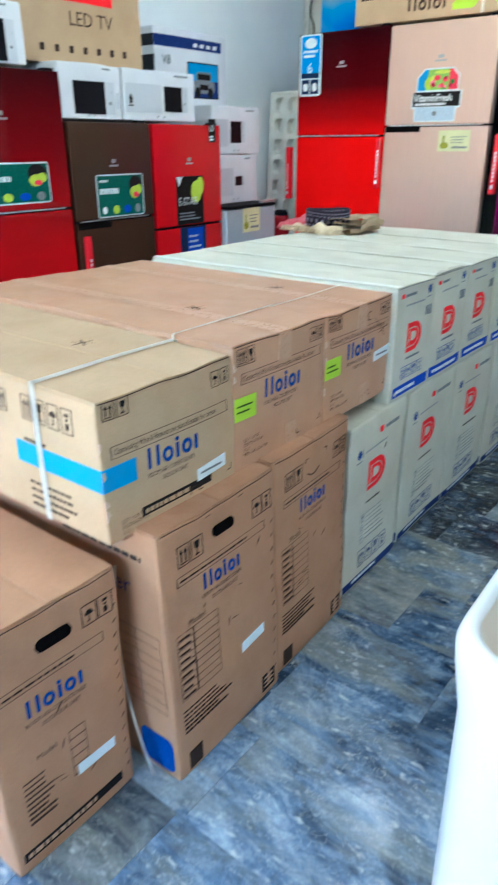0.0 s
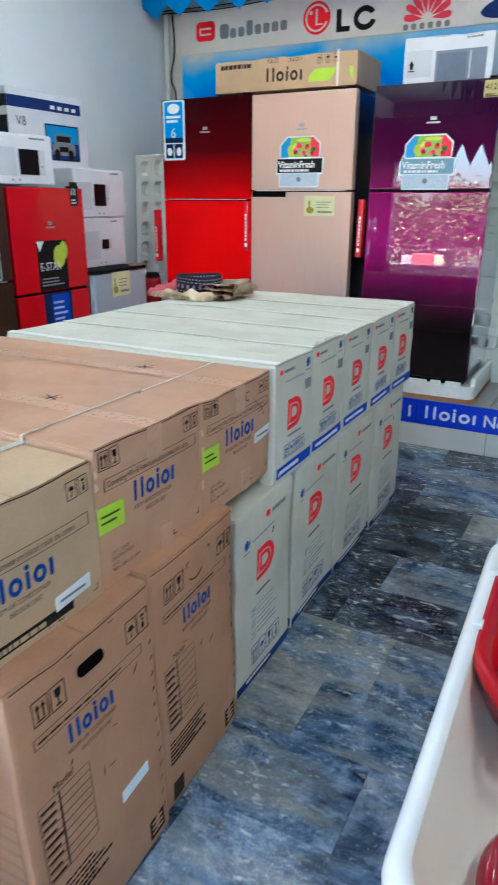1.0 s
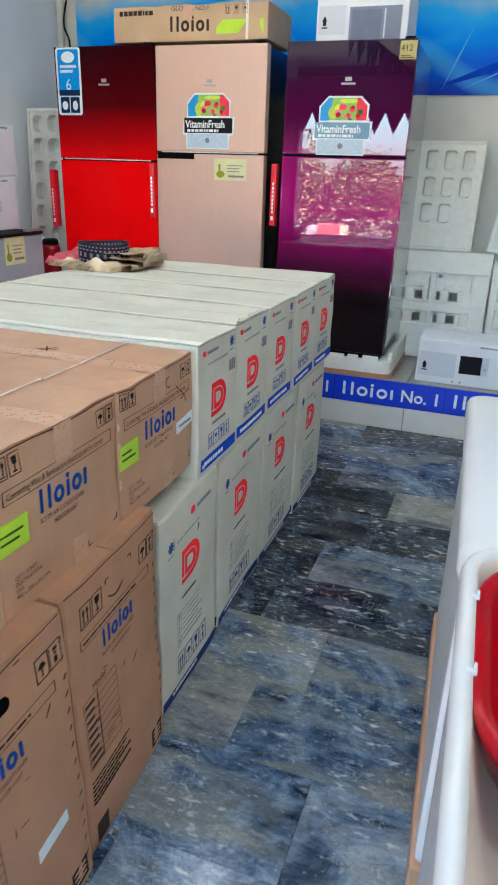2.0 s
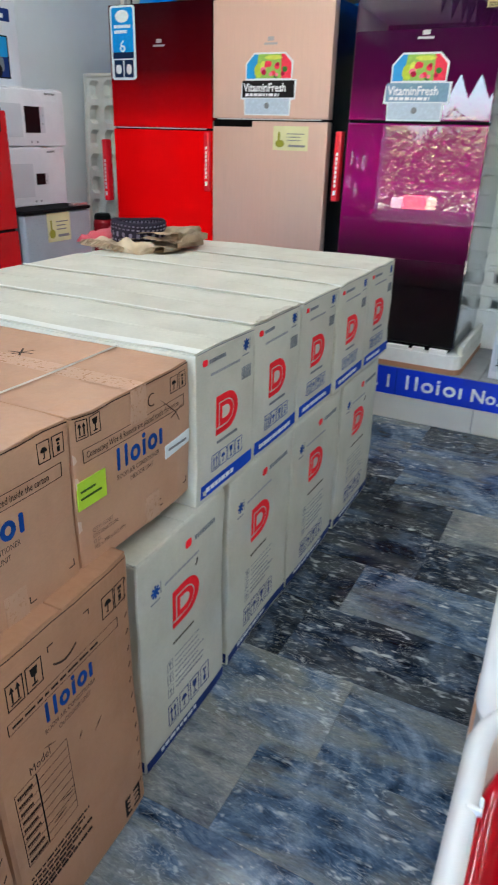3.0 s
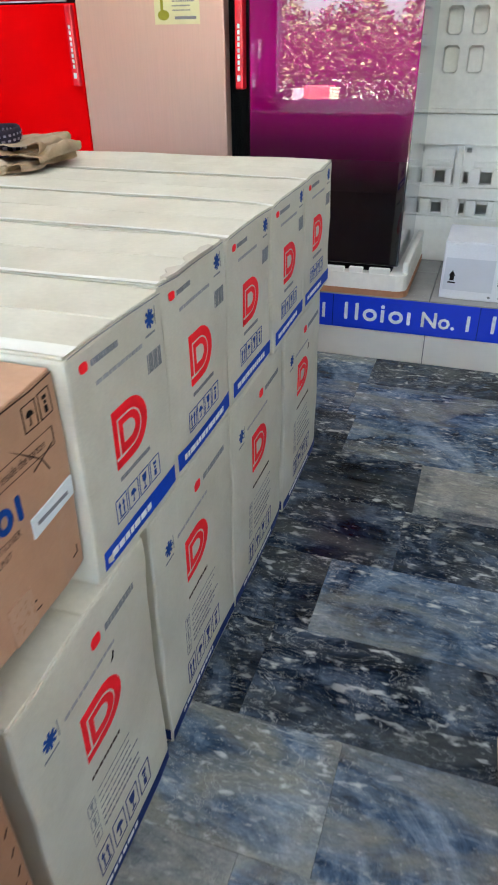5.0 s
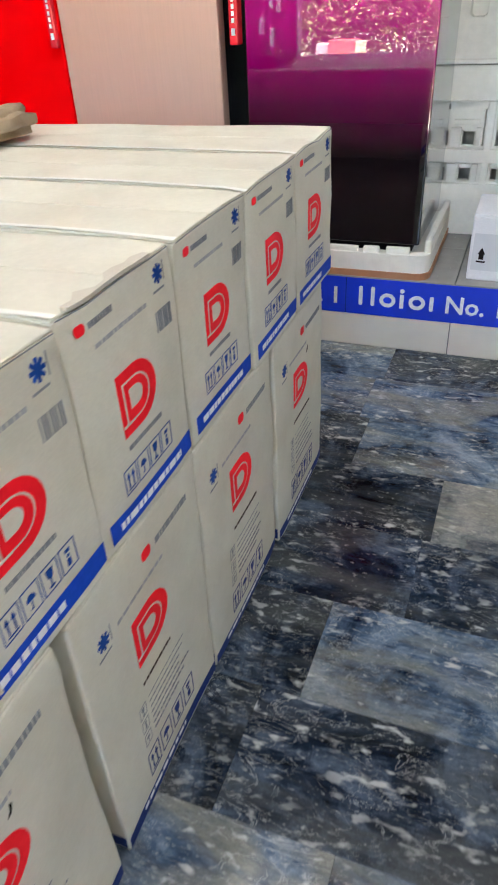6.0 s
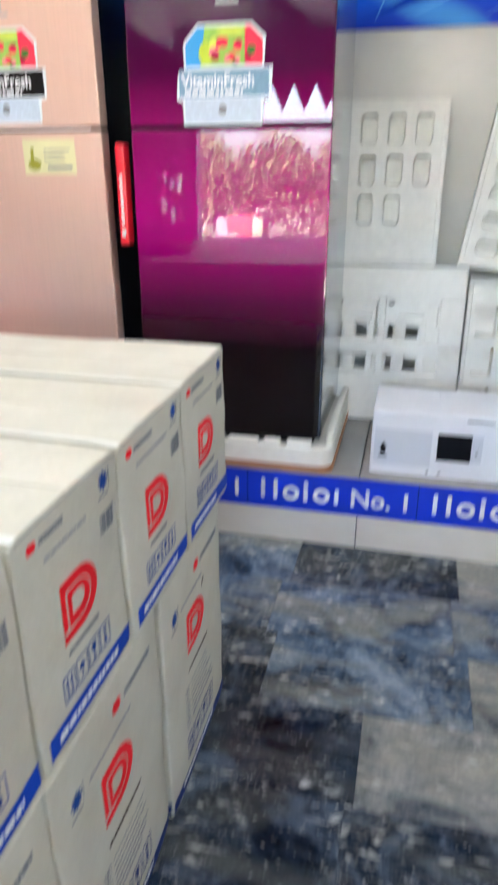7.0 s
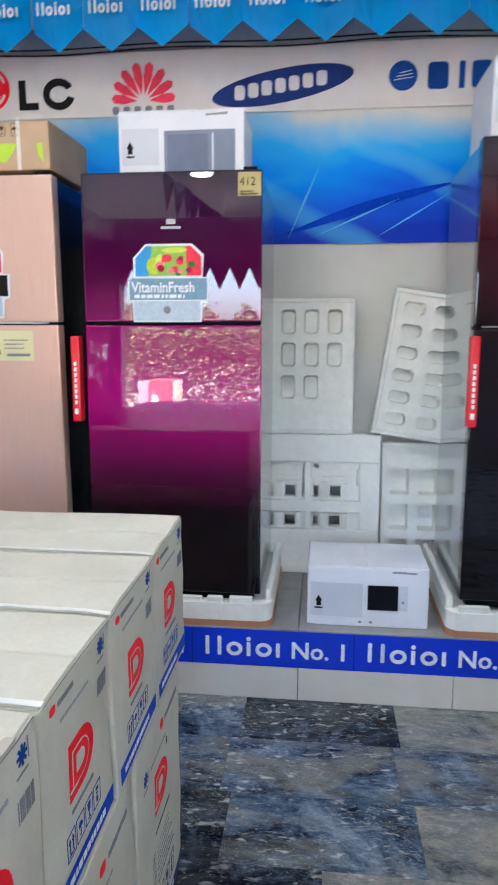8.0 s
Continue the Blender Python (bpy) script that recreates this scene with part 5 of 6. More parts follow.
# ---- packing foam ----
def foam_panel(w, h, depth, cols, rows, margin, rib, pocket, mat, parent, name="panel", chop=0.22, skip=(), mb=None, mt=None):
    """A foam board with rounded pockets sunk into its front (local x right, z up, front at y = 0)."""
    bm = bmesh.new()
    mb, mt = mb or margin, mt or margin
    xs = [0, margin] + [margin + (w - 2 * margin) * i / cols for i in range(1, cols)] + [w - margin, w]
    zs = [0, mb] + [mb + (h - mb - mt) * j / rows for j in range(1, rows)] + [h - mt, h]
    grid = {(i, j): bm.verts.new((x, 0, z)) for i, x in enumerate(xs) for j, z in enumerate(zs)}
    for i in range(len(xs) - 1):
        for j in range(len(zs) - 1):
            c = [grid[i, j], grid[i + 1, j], grid[i + 1, j + 1], grid[i, j + 1]]
            if i in (0, len(xs) - 2) or j in (0, len(zs) - 2) or (i, j) in skip:
                bm.faces.new(c)
                continue
            x0, x1, z0, z1 = xs[i] + rib / 2, xs[i + 1] - rib / 2, zs[j] + rib / 2, zs[j + 1] - rib / 2
            k = min(x1 - x0, z1 - z0) * chop
            ring_pts = [(x0 + k, z0), (x1 - k, z0), (x1, z0 + k), (x1, z1 - k), (x1 - k, z1), (x0 + k, z1), (x0, z1 - k), (x0, z0 + k)]
            a = [bm.verts.new((x, 0, z)) for x, z in ring_pts]
            mx, mz = (x0 + x1) / 2, (z0 + z1) / 2
            b = [bm.verts.new((mx + (x - mx) * 0.88, pocket, mz + (z - mz) * 0.88)) for x, z in ring_pts]
            for q in range(4):
                bm.faces.new((c[q], c[(q + 1) % 4], a[(2 * q + 1) % 8], a[2 * q]))
                bm.faces.new((c[(q + 1) % 4], a[(2 * q + 2) % 8], a[2 * q + 1]))
            for q in range(8):
                bm.faces.new((a[q], a[(q + 1) % 8], b[(q + 1) % 8], b[q]))
            bm.faces.new(b)
    back = [bm.verts.new(p) for p in ((0, depth, 0), (w, depth, 0), (w, depth, h), (0, depth, h))]
    bm.faces.new(back)
    n, m = len(xs) - 1, len(zs) - 1
    bm.faces.new([grid[i, 0] for i in range(n + 1)] + [back[1], back[0]])
    bm.faces.new([grid[i, m] for i in range(n + 1)] + [back[2], back[3]])
    bm.faces.new([grid[0, j] for j in range(m + 1)] + [back[3], back[0]])
    bm.faces.new([grid[n, j] for j in range(m + 1)] + [back[2], back[1]])
    return part(name, bm, mat, parent)


def foam(label, at, size, cols, rows, tilt=5, roll=0.0, turn=0.0, mat=FOAM, margin=0.05, rib=0.05, pocket=0.045, chop=0.25, skip=(), mb=None, mt=None):
    th = thing("foam_board", label, "packing foam", "leaning foam boards")
    th.matrix_basis = pose(*at, -tilt, roll, turn)
    foam_panel(size[0], size[1], size[2], cols, rows, margin, rib, pocket, mat, th, chop=chop, skip=skip, mb=mb, mt=mt)
    t, (a, b, d) = 0.018, size                          # raised border
    bm = bmesh.new()
    for lo, hi in (((0, -0.010, 0), (a, 0.002, t)), ((0, -0.010, b - t), (a, 0.002, b)), ((0, -0.010, t), (t, 0.002, b - t)), ((a - t, -0.010, t), (a, 0.002, b - t))):
        block(bm, lo, hi, 0.004, 2)
    part("border", bm, mat, th)
    return th


def bay_foam(label, at, w, h, depth, tilt):
    """A foam board with two rows of stepped bays, each cut through by small pockets and narrow slots."""
    th = thing("foam_board", label, "packing foam", "leaning foam boards")
    th.matrix_basis = pose(*at, -tilt)
    xs = [0, 0.103, 0.127, 0.185, 0.234, 0.268, 0.274, 0.321, 0.344, 0.398, 0.450, 0.522, 0.528, w]
    zs = [0, 0.226, 0.278, 0.368, 0.424, 0.508, 0.528, h]
    through = {(i, j) for i in (1, 7) for j in (1, 3, 5)} | {(i, j) for i in (3, 9) for j in (1, 3)} | {(5, 3), (5, 4), (11, 4)}
    bm = bmesh.new()
    for i in range(len(xs) - 1):
        for j in range(len(zs) - 1):
            if (i, j) not in through:
                block(bm, (xs[i], 0.022, zs[j]), (xs[i + 1], depth, zs[j + 1]))
    bmesh.ops.remove_doubles(bm, verts=bm.verts, dist=0.0002)
    part("panel", bm, FOAM, th)
    bm = bmesh.new()
    for lo, hi in (((0, 0.54), (w, h)), ((0, 0), (w, 0.215)), ((0, 0.300), (w, 0.355)), ((0, 0.215), (0.09, 0.54)), ((0.280, 0.215), (0.310, 0.54)), ((0.535, 0.215), (w, 0.54))):
        block(bm, (lo[0], 0.0, lo[1]), (hi[0], 0.0235, hi[1]), 0.005, 2)
    part("border", bm, FOAM, th)
    for x in (0.135, 0.352):                           # raised pads round the pockets
        for z0, z1 in ((0.220, 0.296), (0.362, 0.440)):
            for a0, a1 in ((0.0, 0.046), (0.104, 0.130)):
                part("foam_pad", box((x + a0, 0.006, z0), (x + a1, 0.024, z1), 0.005, 2), FOAM, th)
            part("foam_pad", box((x + 0.010, 0.010, z1 + 0.010), (x + 0.118, 0.024, z1 + 0.030), 0.004, 2) if z1 > 0.4 else box((x + 0.048, 0.014, z0 + 0.060), (x + 0.102, 0.024, z1), 0.004, 2), FOAM, th)
    return th


foam("white packing foam board with square pockets against the wall", (0.26, 5.43, 0.972), (0.495, 0.62, 0.06), 4, 3, 4, mat=FOAM_WARM, margin=0.035, rib=0.04, mb=0.14, mt=0.03, skip=((4, 1),), chop=0.16)
foam("tilted white packing foam board with two rows of pockets", (0.840, 5.42, 0.985), (0.335, 0.66, 0.06), 2, 6, 4, 8.5, mat=FOAM_WARM, margin=0.028, rib=0.045)
bay_foam("wide white packing foam board standing on the platform", (0.26, 5.40, PLAT_Z), 0.63, 0.672, 0.07, 3)
foam("white packing foam grid standing on the platform", (0.90, 5.45, PLAT_Z), (0.30, 0.63, 0.06), 2, 3, 3, margin=0.02, rib=0.045, pocket=0.058, chop=0.05, mt=0.10)
foam("white egg crate foam board standing in the corner", (-2.165, 5.05, PLAT_Z), (0.42, 1.43, 0.09), 3, 10, 3, 0, -6, FOAM_WARM, 0.02, 0.035, 0.05)


# ---- poster and bunting on the back wall ----
poster = thing("wall_poster", "blue and white printed advertising poster across the wall", "poster", at=(-2.06, BY - 0.006, 1.845))
bm = slice_up(box((0, 0, 0), (3.335, 0.004, 0.70)), 0.12)
for v in bm.verts:
    v.co.y -= 0.006 * (noise.noise(v.co * 4) + 0.6)
part("poster_sheet", bm, POSTER, poster)
board = thing("sign_board", "pale sign board with coloured maker marks along the wall", "sign", at=(-2.06, BY - 0.020, 2.43))
bm = slice_up(box((0, 0, 0), (5.4, 0.008, 0.275)), 0.4)
part("board_sheet", bm, POSTER_PALE, board)
F = Face(board, (0, -0.0005, 0), (1, 0, 0), (0, 0, 1))


def dab(u, v, w, h, r=0.3):
    """One plain rounded block of a maker's word."""
    return rounded(u, v, u + w, v + h, min(w, h) * r, 3)


F.put("red_badge", INK_RED, [rounded(0.136, 0.076, 0.296, 0.200, 0.03)])
F.put("badge_groove", POSTER_PALE, [(0.165, 0.112, 0.260, 0.124), (0.165, 0.148, 0.260, 0.160), (0.165, 0.124, 0.177, 0.148)], 0.0013)
F.each("letter_block", INK_GREY, [dab(0.335, 0.078, 0.074, 0.092)] + [dab(0.418 + 0.066 * i, 0.078 + 0.002 * i, 0.050, 0.060 + (0.032 if i == 2 else 0)) for i in range(7)])
F.put("red_disc", INK_RED, [ellipse(1.082, 0.138, 0.098, 0.098, 28)])
F.put("disc_mark", POSTER_PALE, [(1.075, 0.095, 1.087, 0.190), (1.075, 0.095, 1.128, 0.104), ellipse(1.040, 0.170, 0.012, 0.012, 8)] + hoop(1.082, 0.138, 0.082, 0.082, 0.012, 20, 340, 20), 0.0013)
F.put("letter_block", INK_BLACK, [(1.222, 0.040, 1.258, 0.172)])
F.put("letter_block", INK_BLACK, [(1.258, 0.040, 1.318, 0.072)])
F.put("letter_block", INK_BLACK, hoop(1.418, 0.106, 0.078, 0.070, 0.034, 30, 345, 20))
pet = []
for i in range(8):
    a = radians(6 + 168 * i / 7)
    d, nrm = Vector((math.cos(a), math.sin(a))), Vector((-math.sin(a), math.cos(a)))
    c = Vector((1.824, 0.062))
    r = 0.150 + 0.022 * math.sin(a)
    pts = [c + d * 0.028, c + d * r * 0.62 - nrm * 0.021, c + d * r * 0.92 - nrm * 0.018, c + d * r + nrm * 0.002, c + d * r * 0.9 + nrm * 0.019, c + d * r * 0.6 + nrm * 0.020]
    pet.append([tuple(p) for p in pts])
F.each("petal", FRUIT_RED, pet)
F.each("letter_block", INK_GREY, [dab(1.675 + 0.052 * i, 0.008, 0.032, 0.034) for i in range(6)])
F.put("blue_oval", INK_NAVY, [ellipse(2.467, 0.108, 0.325, 0.072, 40, 0.155)])
F.each("letter_block", POSTER_PALE, [dab(2.250 + 0.062 * i, 0.052 + 0.0085 * i, 0.047, 0.062) for i in range(7)], 0.0013)
F.put("blue_ball", INK_BLUE, [ellipse(3.005, 0.130, 0.063, 0.063, 24)])
F.each("ball_line", POSTER_PALE, [[(2.965 + 0.012 * i, 0.112 + 0.014 * i), (3.050 - 0.004 * i, 0.122 + 0.014 * i), (3.050 - 0.004 * i, 0.125 + 0.014 * i), (2.965 + 0.012 * i, 0.115 + 0.014 * i)] for i in range(3)], 0.0013)
F.each("letter_block", INK_BLUE, [dab(3.112 + d, 0.070, w, 0.112, 0.2) for d, w in ((0.0, 0.090), (0.135, 0.026), (0.190, 0.085), (0.305, 0.095), (0.430, 0.085))])
F = Face(poster, (0, -0.0137, 0), (1, 0, 0), (0, 0, 1))

RAY_BLUE = ink("pale blue ray print", (0.16, 0.52, 0.93))
RAY_DEEP = ink("deep blue sweep print", (0.0, 0.05, 0.52))
for k, (u, v, du, dv, t) in enumerate(((2.50, 0.02, 0.15, 0.34, 0.005), (2.62, 0.03, 0.40, 0.17, 0.006), (2.90, 0.02, 0.34, 0.20, 0.005), (0.15, 0.03, 0.30, 0.26, 0.005), (1.05, 0.02, 0.22, 0.28, 0.005))):
    F.put("light_ray", RAY_BLUE, [[(u, v), (u + du * 0.5 + t, v + dv * 0.5 - t * 0.4), (u + du, v + dv), (u + du * 0.5 - t, v + dv * 0.5 + t * 0.4)]], 0.0009)
for u in (2.44, 0.20):
    n = 12
    low = [(u + 0.85 * k / n, 0.03 + 0.24 * (k / n) ** 1.1) for k in range(n + 1)]
    F.put("dark_sweep", RAY_DEEP, [low + [(x, y + 0.045 * math.sin(math.pi * k / n)) for k, (x, y) in reversed(list(enumerate(low)))][1:-1]], 0.0006)

pelmet = setting("trim_pelmet", box((BX + 0.005, BY - 0.07, 2.706), (RX - 0.005, BY - 0.002, 2.80), 0.006), GREY_PELMET, "grey pelmet strip above the wall poster", "pelmet")


def cable(label, points, radius=0.004):
    cu = bpy.data.curves.new("cable", "CURVE")
    cu.dimensions, cu.bevel_depth, cu.bevel_resolution = "3D", radius, 2
    sp = cu.splines.new("BEZIER")
    sp.bezier_points.add(len(points) - 1)
    for b, p in zip(sp.bezier_points, points):
        b.co, b.handle_left_type, b.handle_right_type = p, "AUTO", "AUTO"
    tmp = new("t", cu)
    bpy.context.view_layer.update()
    me = bpy.data.meshes.new_from_object(tmp.evaluated_get(bpy.context.evaluated_depsgraph_get()))
    bpy.data.objects.remove(tmp)
    me.materials.clear()
    me.materials.append(DARK_TRIM)
    return tagged(new("cable", me), label, "cable", "cables on the wall")


for dz, amp in ((2.716, 0.010), (2.698, 0.016)):
    cable("thin dark cable sagging along the pelmet above the sign", [(BX + 0.03 + 0.52 * i, BY - 0.078, dz - amp * (i % 2)) for i in range(11)], 0.0035)
cable("thin dark cable hanging loosely in the wall corner", [(-2.13, BY - 0.02, 2.70), (-2.10, BY - 0.05, 2.45), (-2.14, BY - 0.04, 2.28), (-2.09, BY - 0.06, 2.17), (-2.13, BY - 0.03, 2.06)], 0.006)


def bunting(y, x0, x1, zt, zs, zb, period, seed=1, label="blue scalloped bunting with white printed marks", words=True, mat=None):
    th = thing("bunting", label, "bunting", at=(x0, y, zt))
    n = int((x1 - x0) / period)
    rnd = random.Random(seed)
    cord = bmesh.new()
    block(cord, (0, -0.002, -0.004), (x1 - x0, 0.002, 0.0))
    part("cord", cord, STRAP, th)
    for i in range(n):
        u0, u1 = i * period, (i + 1) * period
        bm = bmesh.new()
        a, tilt = rnd.uniform(-0.012, 0.012), rnd.uniform(-0.02, 0.02)
        cols = [u0 + (u1 - u0) * k / 6 for k in range(7)]
        rows = []
        for u in cols:
            f = abs((u - u0) / period - 0.5) * 2
            low = -(zt - zb) + (zs - zb) * f
            rows.append([bm.verts.new((u, 0.010 * math.sin(u * 9 + seed) + tilt * t + 0.006 * math.sin(t * 7 + u * 20), low * t)) for t in (0, 0.33, 0.66, 1.0)])
        for p, q in zip(rows, rows[1:]):
            for k in range(3):
                bm.faces.new((p[k], q[k], q[k + 1], p[k + 1]))
        bmesh.ops.solidify(bm, geom=bm.faces[:], thickness=0.001)
        flag = part("flag", bm, mat or BUNTING, th)
        if words:
            F = Face(flag, (u0, -0.022, -(zt - zs) + 0.03), (1, 0, 0), (0, 0, 1))
            F.put("flag_writing", INK_WHITE, mark_blocks(0.03, 0.02, 0.05, 1.1))
    return th


bunting(5.30, -2.194, RX - 0.05, 2.95, 2.69, 2.605, 0.2235)
# Flag colour holds the darkness of bunting hung against the daylight.
BACKLIT_FLAG = plain("bunting darkened for backlight", (0.02, 0.022, 0.05), 0.5)
bunting(FY + 0.12, BX + 0.03, 1.95, OPEN_Z + 0.12, 2.50, 2.22, 0.26, 3, "pointed bunting across the shop entrance, backlit shade in its colour", False, BACKLIT_FLAG)
th = bunting(0.0, 0.0, 2.3, 0.0, -0.10, -0.36, 0.16, 5, "pointed bunting strung below the ceiling, backlit shade in its colour", False, BACKLIT_FLAG)
th.matrix_basis = pose(-0.85, 1.10, 3.02, 0, 10, -70)
for d in (0.02, 1.15, 2.28):
    part("hanger", box((d - 0.002, -0.002, -0.002), (d + 0.002, 0.002, 0.085 + d * 0.1763), 0), STRAP, th)


# ---- washing machine and freezer by the aisle ----
def loft(bm, loops, cap_first=False, cap_last=False):
    rows = [[bm.verts.new(p) for p in lp] for lp in loops]
    n = len(rows[0])
    for a, b in zip(rows, rows[1:]):
        for i in range(n):
            bm.faces.new((a[i], a[(i + 1) % n], b[(i + 1) % n], b[i]))
    if cap_first:
        bm.faces.new(rows[0])
    if cap_last:
        bm.faces.new(rows[-1])
    return bm


def rr(x0, y0, x1, y1, r, z, seg=8):
    return [(x, y, z) for x, y in rounded(x0, y0, x1, y1, r, seg)]


WX0, WX1, WY0, WY1, WZ = 0.972, 1.454, 1.175, 1.925, 0.90
washer = thing("washing_machine", "white twin tub washing machine with red and maroon lids", "washing machine", at=(WX0, WY0, 0), turn=1.5)
W, D = WX1 - WX0, WY1 - WY0
bm = loft(bmesh.new(), [rr(0.03, 0.03, W - 0.03, D - 0.03, 0.05, 0.0), rr(0.02, 0.02, W - 0.02, D - 0.02, 0.06, 0.05), rr(0.012, 0.012, W - 0.012, D - 0.012, 0.07, WZ - 0.12), rr(0.002, 0.002, W - 0.002, D - 0.002, 0.075, WZ - 0.05), rr(0, 0, W, D, 0.075, WZ - 0.02), rr(0.004, 0.004, W - 0.004, D - 0.004, 0.075, WZ - 0.006), rr(0.010, 0.010, W - 0.010, D - 0.010, 0.07, WZ), rr(0.018, 0.018, W - 0.018, D - 0.018, 0.065, WZ - 0.001), rr(0.023, 0.023, W - 0.023, D - 0.023, 0.06, WZ - 0.007)], True)
part("cabinet", bm, WHITE_PLASTIC, washer, smooth=True)
LZ = WZ - 0.125
bm = loft(bmesh.new(), [rr(0.023, 0.023, W - 0.023, D - 0.023, 0.06, WZ - 0.007), rr(0.034, 0.040, W - 0.04, D - 0.04, 0.05, WZ - 0.05), rr(0.048, 0.062, W - 0.048, D - 0.048, 0.055, WZ - 0.10), rr(0.062, 0.085, W - 0.062, D - 0.06, 0.06, LZ + 0.004), rr(0.08, 0.105, W - 0.08, D - 0.08, 0.06, LZ)], False, True)
part("top_panel", bm, CREAM_PLASTIC, washer, "cream recessed top panel", smooth=True)
TZ, LY = WZ - 0.004, 0.285
lid = part("wash_lid", loft(bmesh.new(), [rr(0.062, LY + 0.05, W - 0.075, D - 0.06, 0.11, LZ + 0.03), rr(0.038, LY + 0.02, W - 0.050, D - 0.035, 0.125, LZ + 0.05), rr(0.024, LY + 0.004, W - 0.036, D - 0.027, 0.13, TZ - 0.022), rr(0.020, LY, W - 0.033, D - 0.025, 0.13, TZ - 0.008), rr(0.023, LY + 0.004, W - 0.036, D - 0.028, 0.127, TZ - 0.001), rr(0.033, LY + 0.014, W - 0.046, D - 0.038, 0.118, TZ), rr(0.046, LY + 0.028, W - 0.058, D - 0.05, 0.105, TZ - 0.014), rr(0.064, LY + 0.05, W - 0.075, D - 0.068, 0.09, TZ - 0.040), rr(0.09, LY + 0.08, W - 0.10, D - 0.09, 0.07, TZ - 0.046)], False, True), RED_PLASTIC, washer, "glossy red wash tub lid", smooth=True)
for x in (0.125, 0.30):
    bm = loft(bmesh.new(), [rr(x, LY + 0.10, x + 0.055, D - 0.24, 0.02, TZ - 0.0462, 4), rr(x + 0.006, LY + 0.107, x + 0.049, D - 0.247, 0.016, TZ - 0.036, 4), rr(x + 0.012, LY + 0.113, x + 0.043, D - 0.253, 0.012, TZ - 0.034, 4)], False, True)
    part("lid_panel", bm, RED_PLASTIC, lid, smooth=True)
bm = loft(bmesh.new(), [rr(0.115, D - 0.215, W - 0.115, D - 0.125, 0.04, TZ - 0.046), rr(0.122, D - 0.208, W - 0.122, D - 0.132, 0.036, TZ - 0.030), rr(0.135, D - 0.195, W - 0.135, D - 0.145, 0.024, TZ - 0.022)], False, True)
part("lid_grip", bm, RED_PLASTIC, lid, smooth=True)
for y in (0.44, 0.59):
    part("hinge_clip", box((0.012, y, WZ - 0.012), (0.026, y + 0.005, WZ + 0.001), 0.0015), WHITE_PLASTIC, washer, "white plastic clip")
    part("hinge_clip", box((0.022, y + 0.005, WZ - 0.012), (0.026, y + 0.016, WZ + 0.001), 0.0015), WHITE_PLASTIC, washer, "white plastic clip")
bm = bmesh.new()
cx, cy, R = 0.185, 0.165, 0.112
prof = [(R - 0.01, 0.0), (R, 0.012), (R, 0.030), (R - 0.006, 0.038), (R - 0.016, 0.038), (R - 0.022, 0.032), (0.05, 0.034), (0.045, 0.046), (0.02, 0.048)]
loops = [[(cx + r * math.cos(2 * math.pi * i / 48), cy + r * math.sin(2 * math.pi * i / 48), LZ + z) for i in range(48)] for r, z in prof]
part("spin_lid", loft(bm, loops, True, True), MAROON_PLASTIC, washer, "round glossy maroon spin dryer lid", smooth=True)

freezer = thing("chest_freezer", "white chest freezer on a brown cardboard base", "freezer", at=(0.950, 1.995, 0), turn=2.6)
FW, FD, FZ = 0.58, 0.90, 0.84
part("cardboard_base", box((0.004, -0.01, 0.0), (FW, FD, 0.10), 0.008), KRAFT, freezer, "brown cardboard base")
part("cabinet", box((0.012, 0.0, 0.10), (FW, FD - 0.01, FZ - 0.075), 0.018, 3), WHITE_PLASTIC, freezer)
bm = loft(bmesh.new(), [rr(0.004, -0.006, FW, FD, 0.035, FZ - 0.07), rr(0.0, -0.01, FW, FD, 0.04, FZ - 0.055), rr(0.0, -0.01, FW, FD, 0.04, FZ - 0.02), rr(0.006, -0.004, FW - 0.006, FD - 0.006, 0.04, FZ - 0.006), rr(0.022, 0.012, FW - 0.02, FD - 0.02, 0.03, FZ)], True, True)
part("lid", bm, WHITE_PLASTIC, freezer, smooth=True)


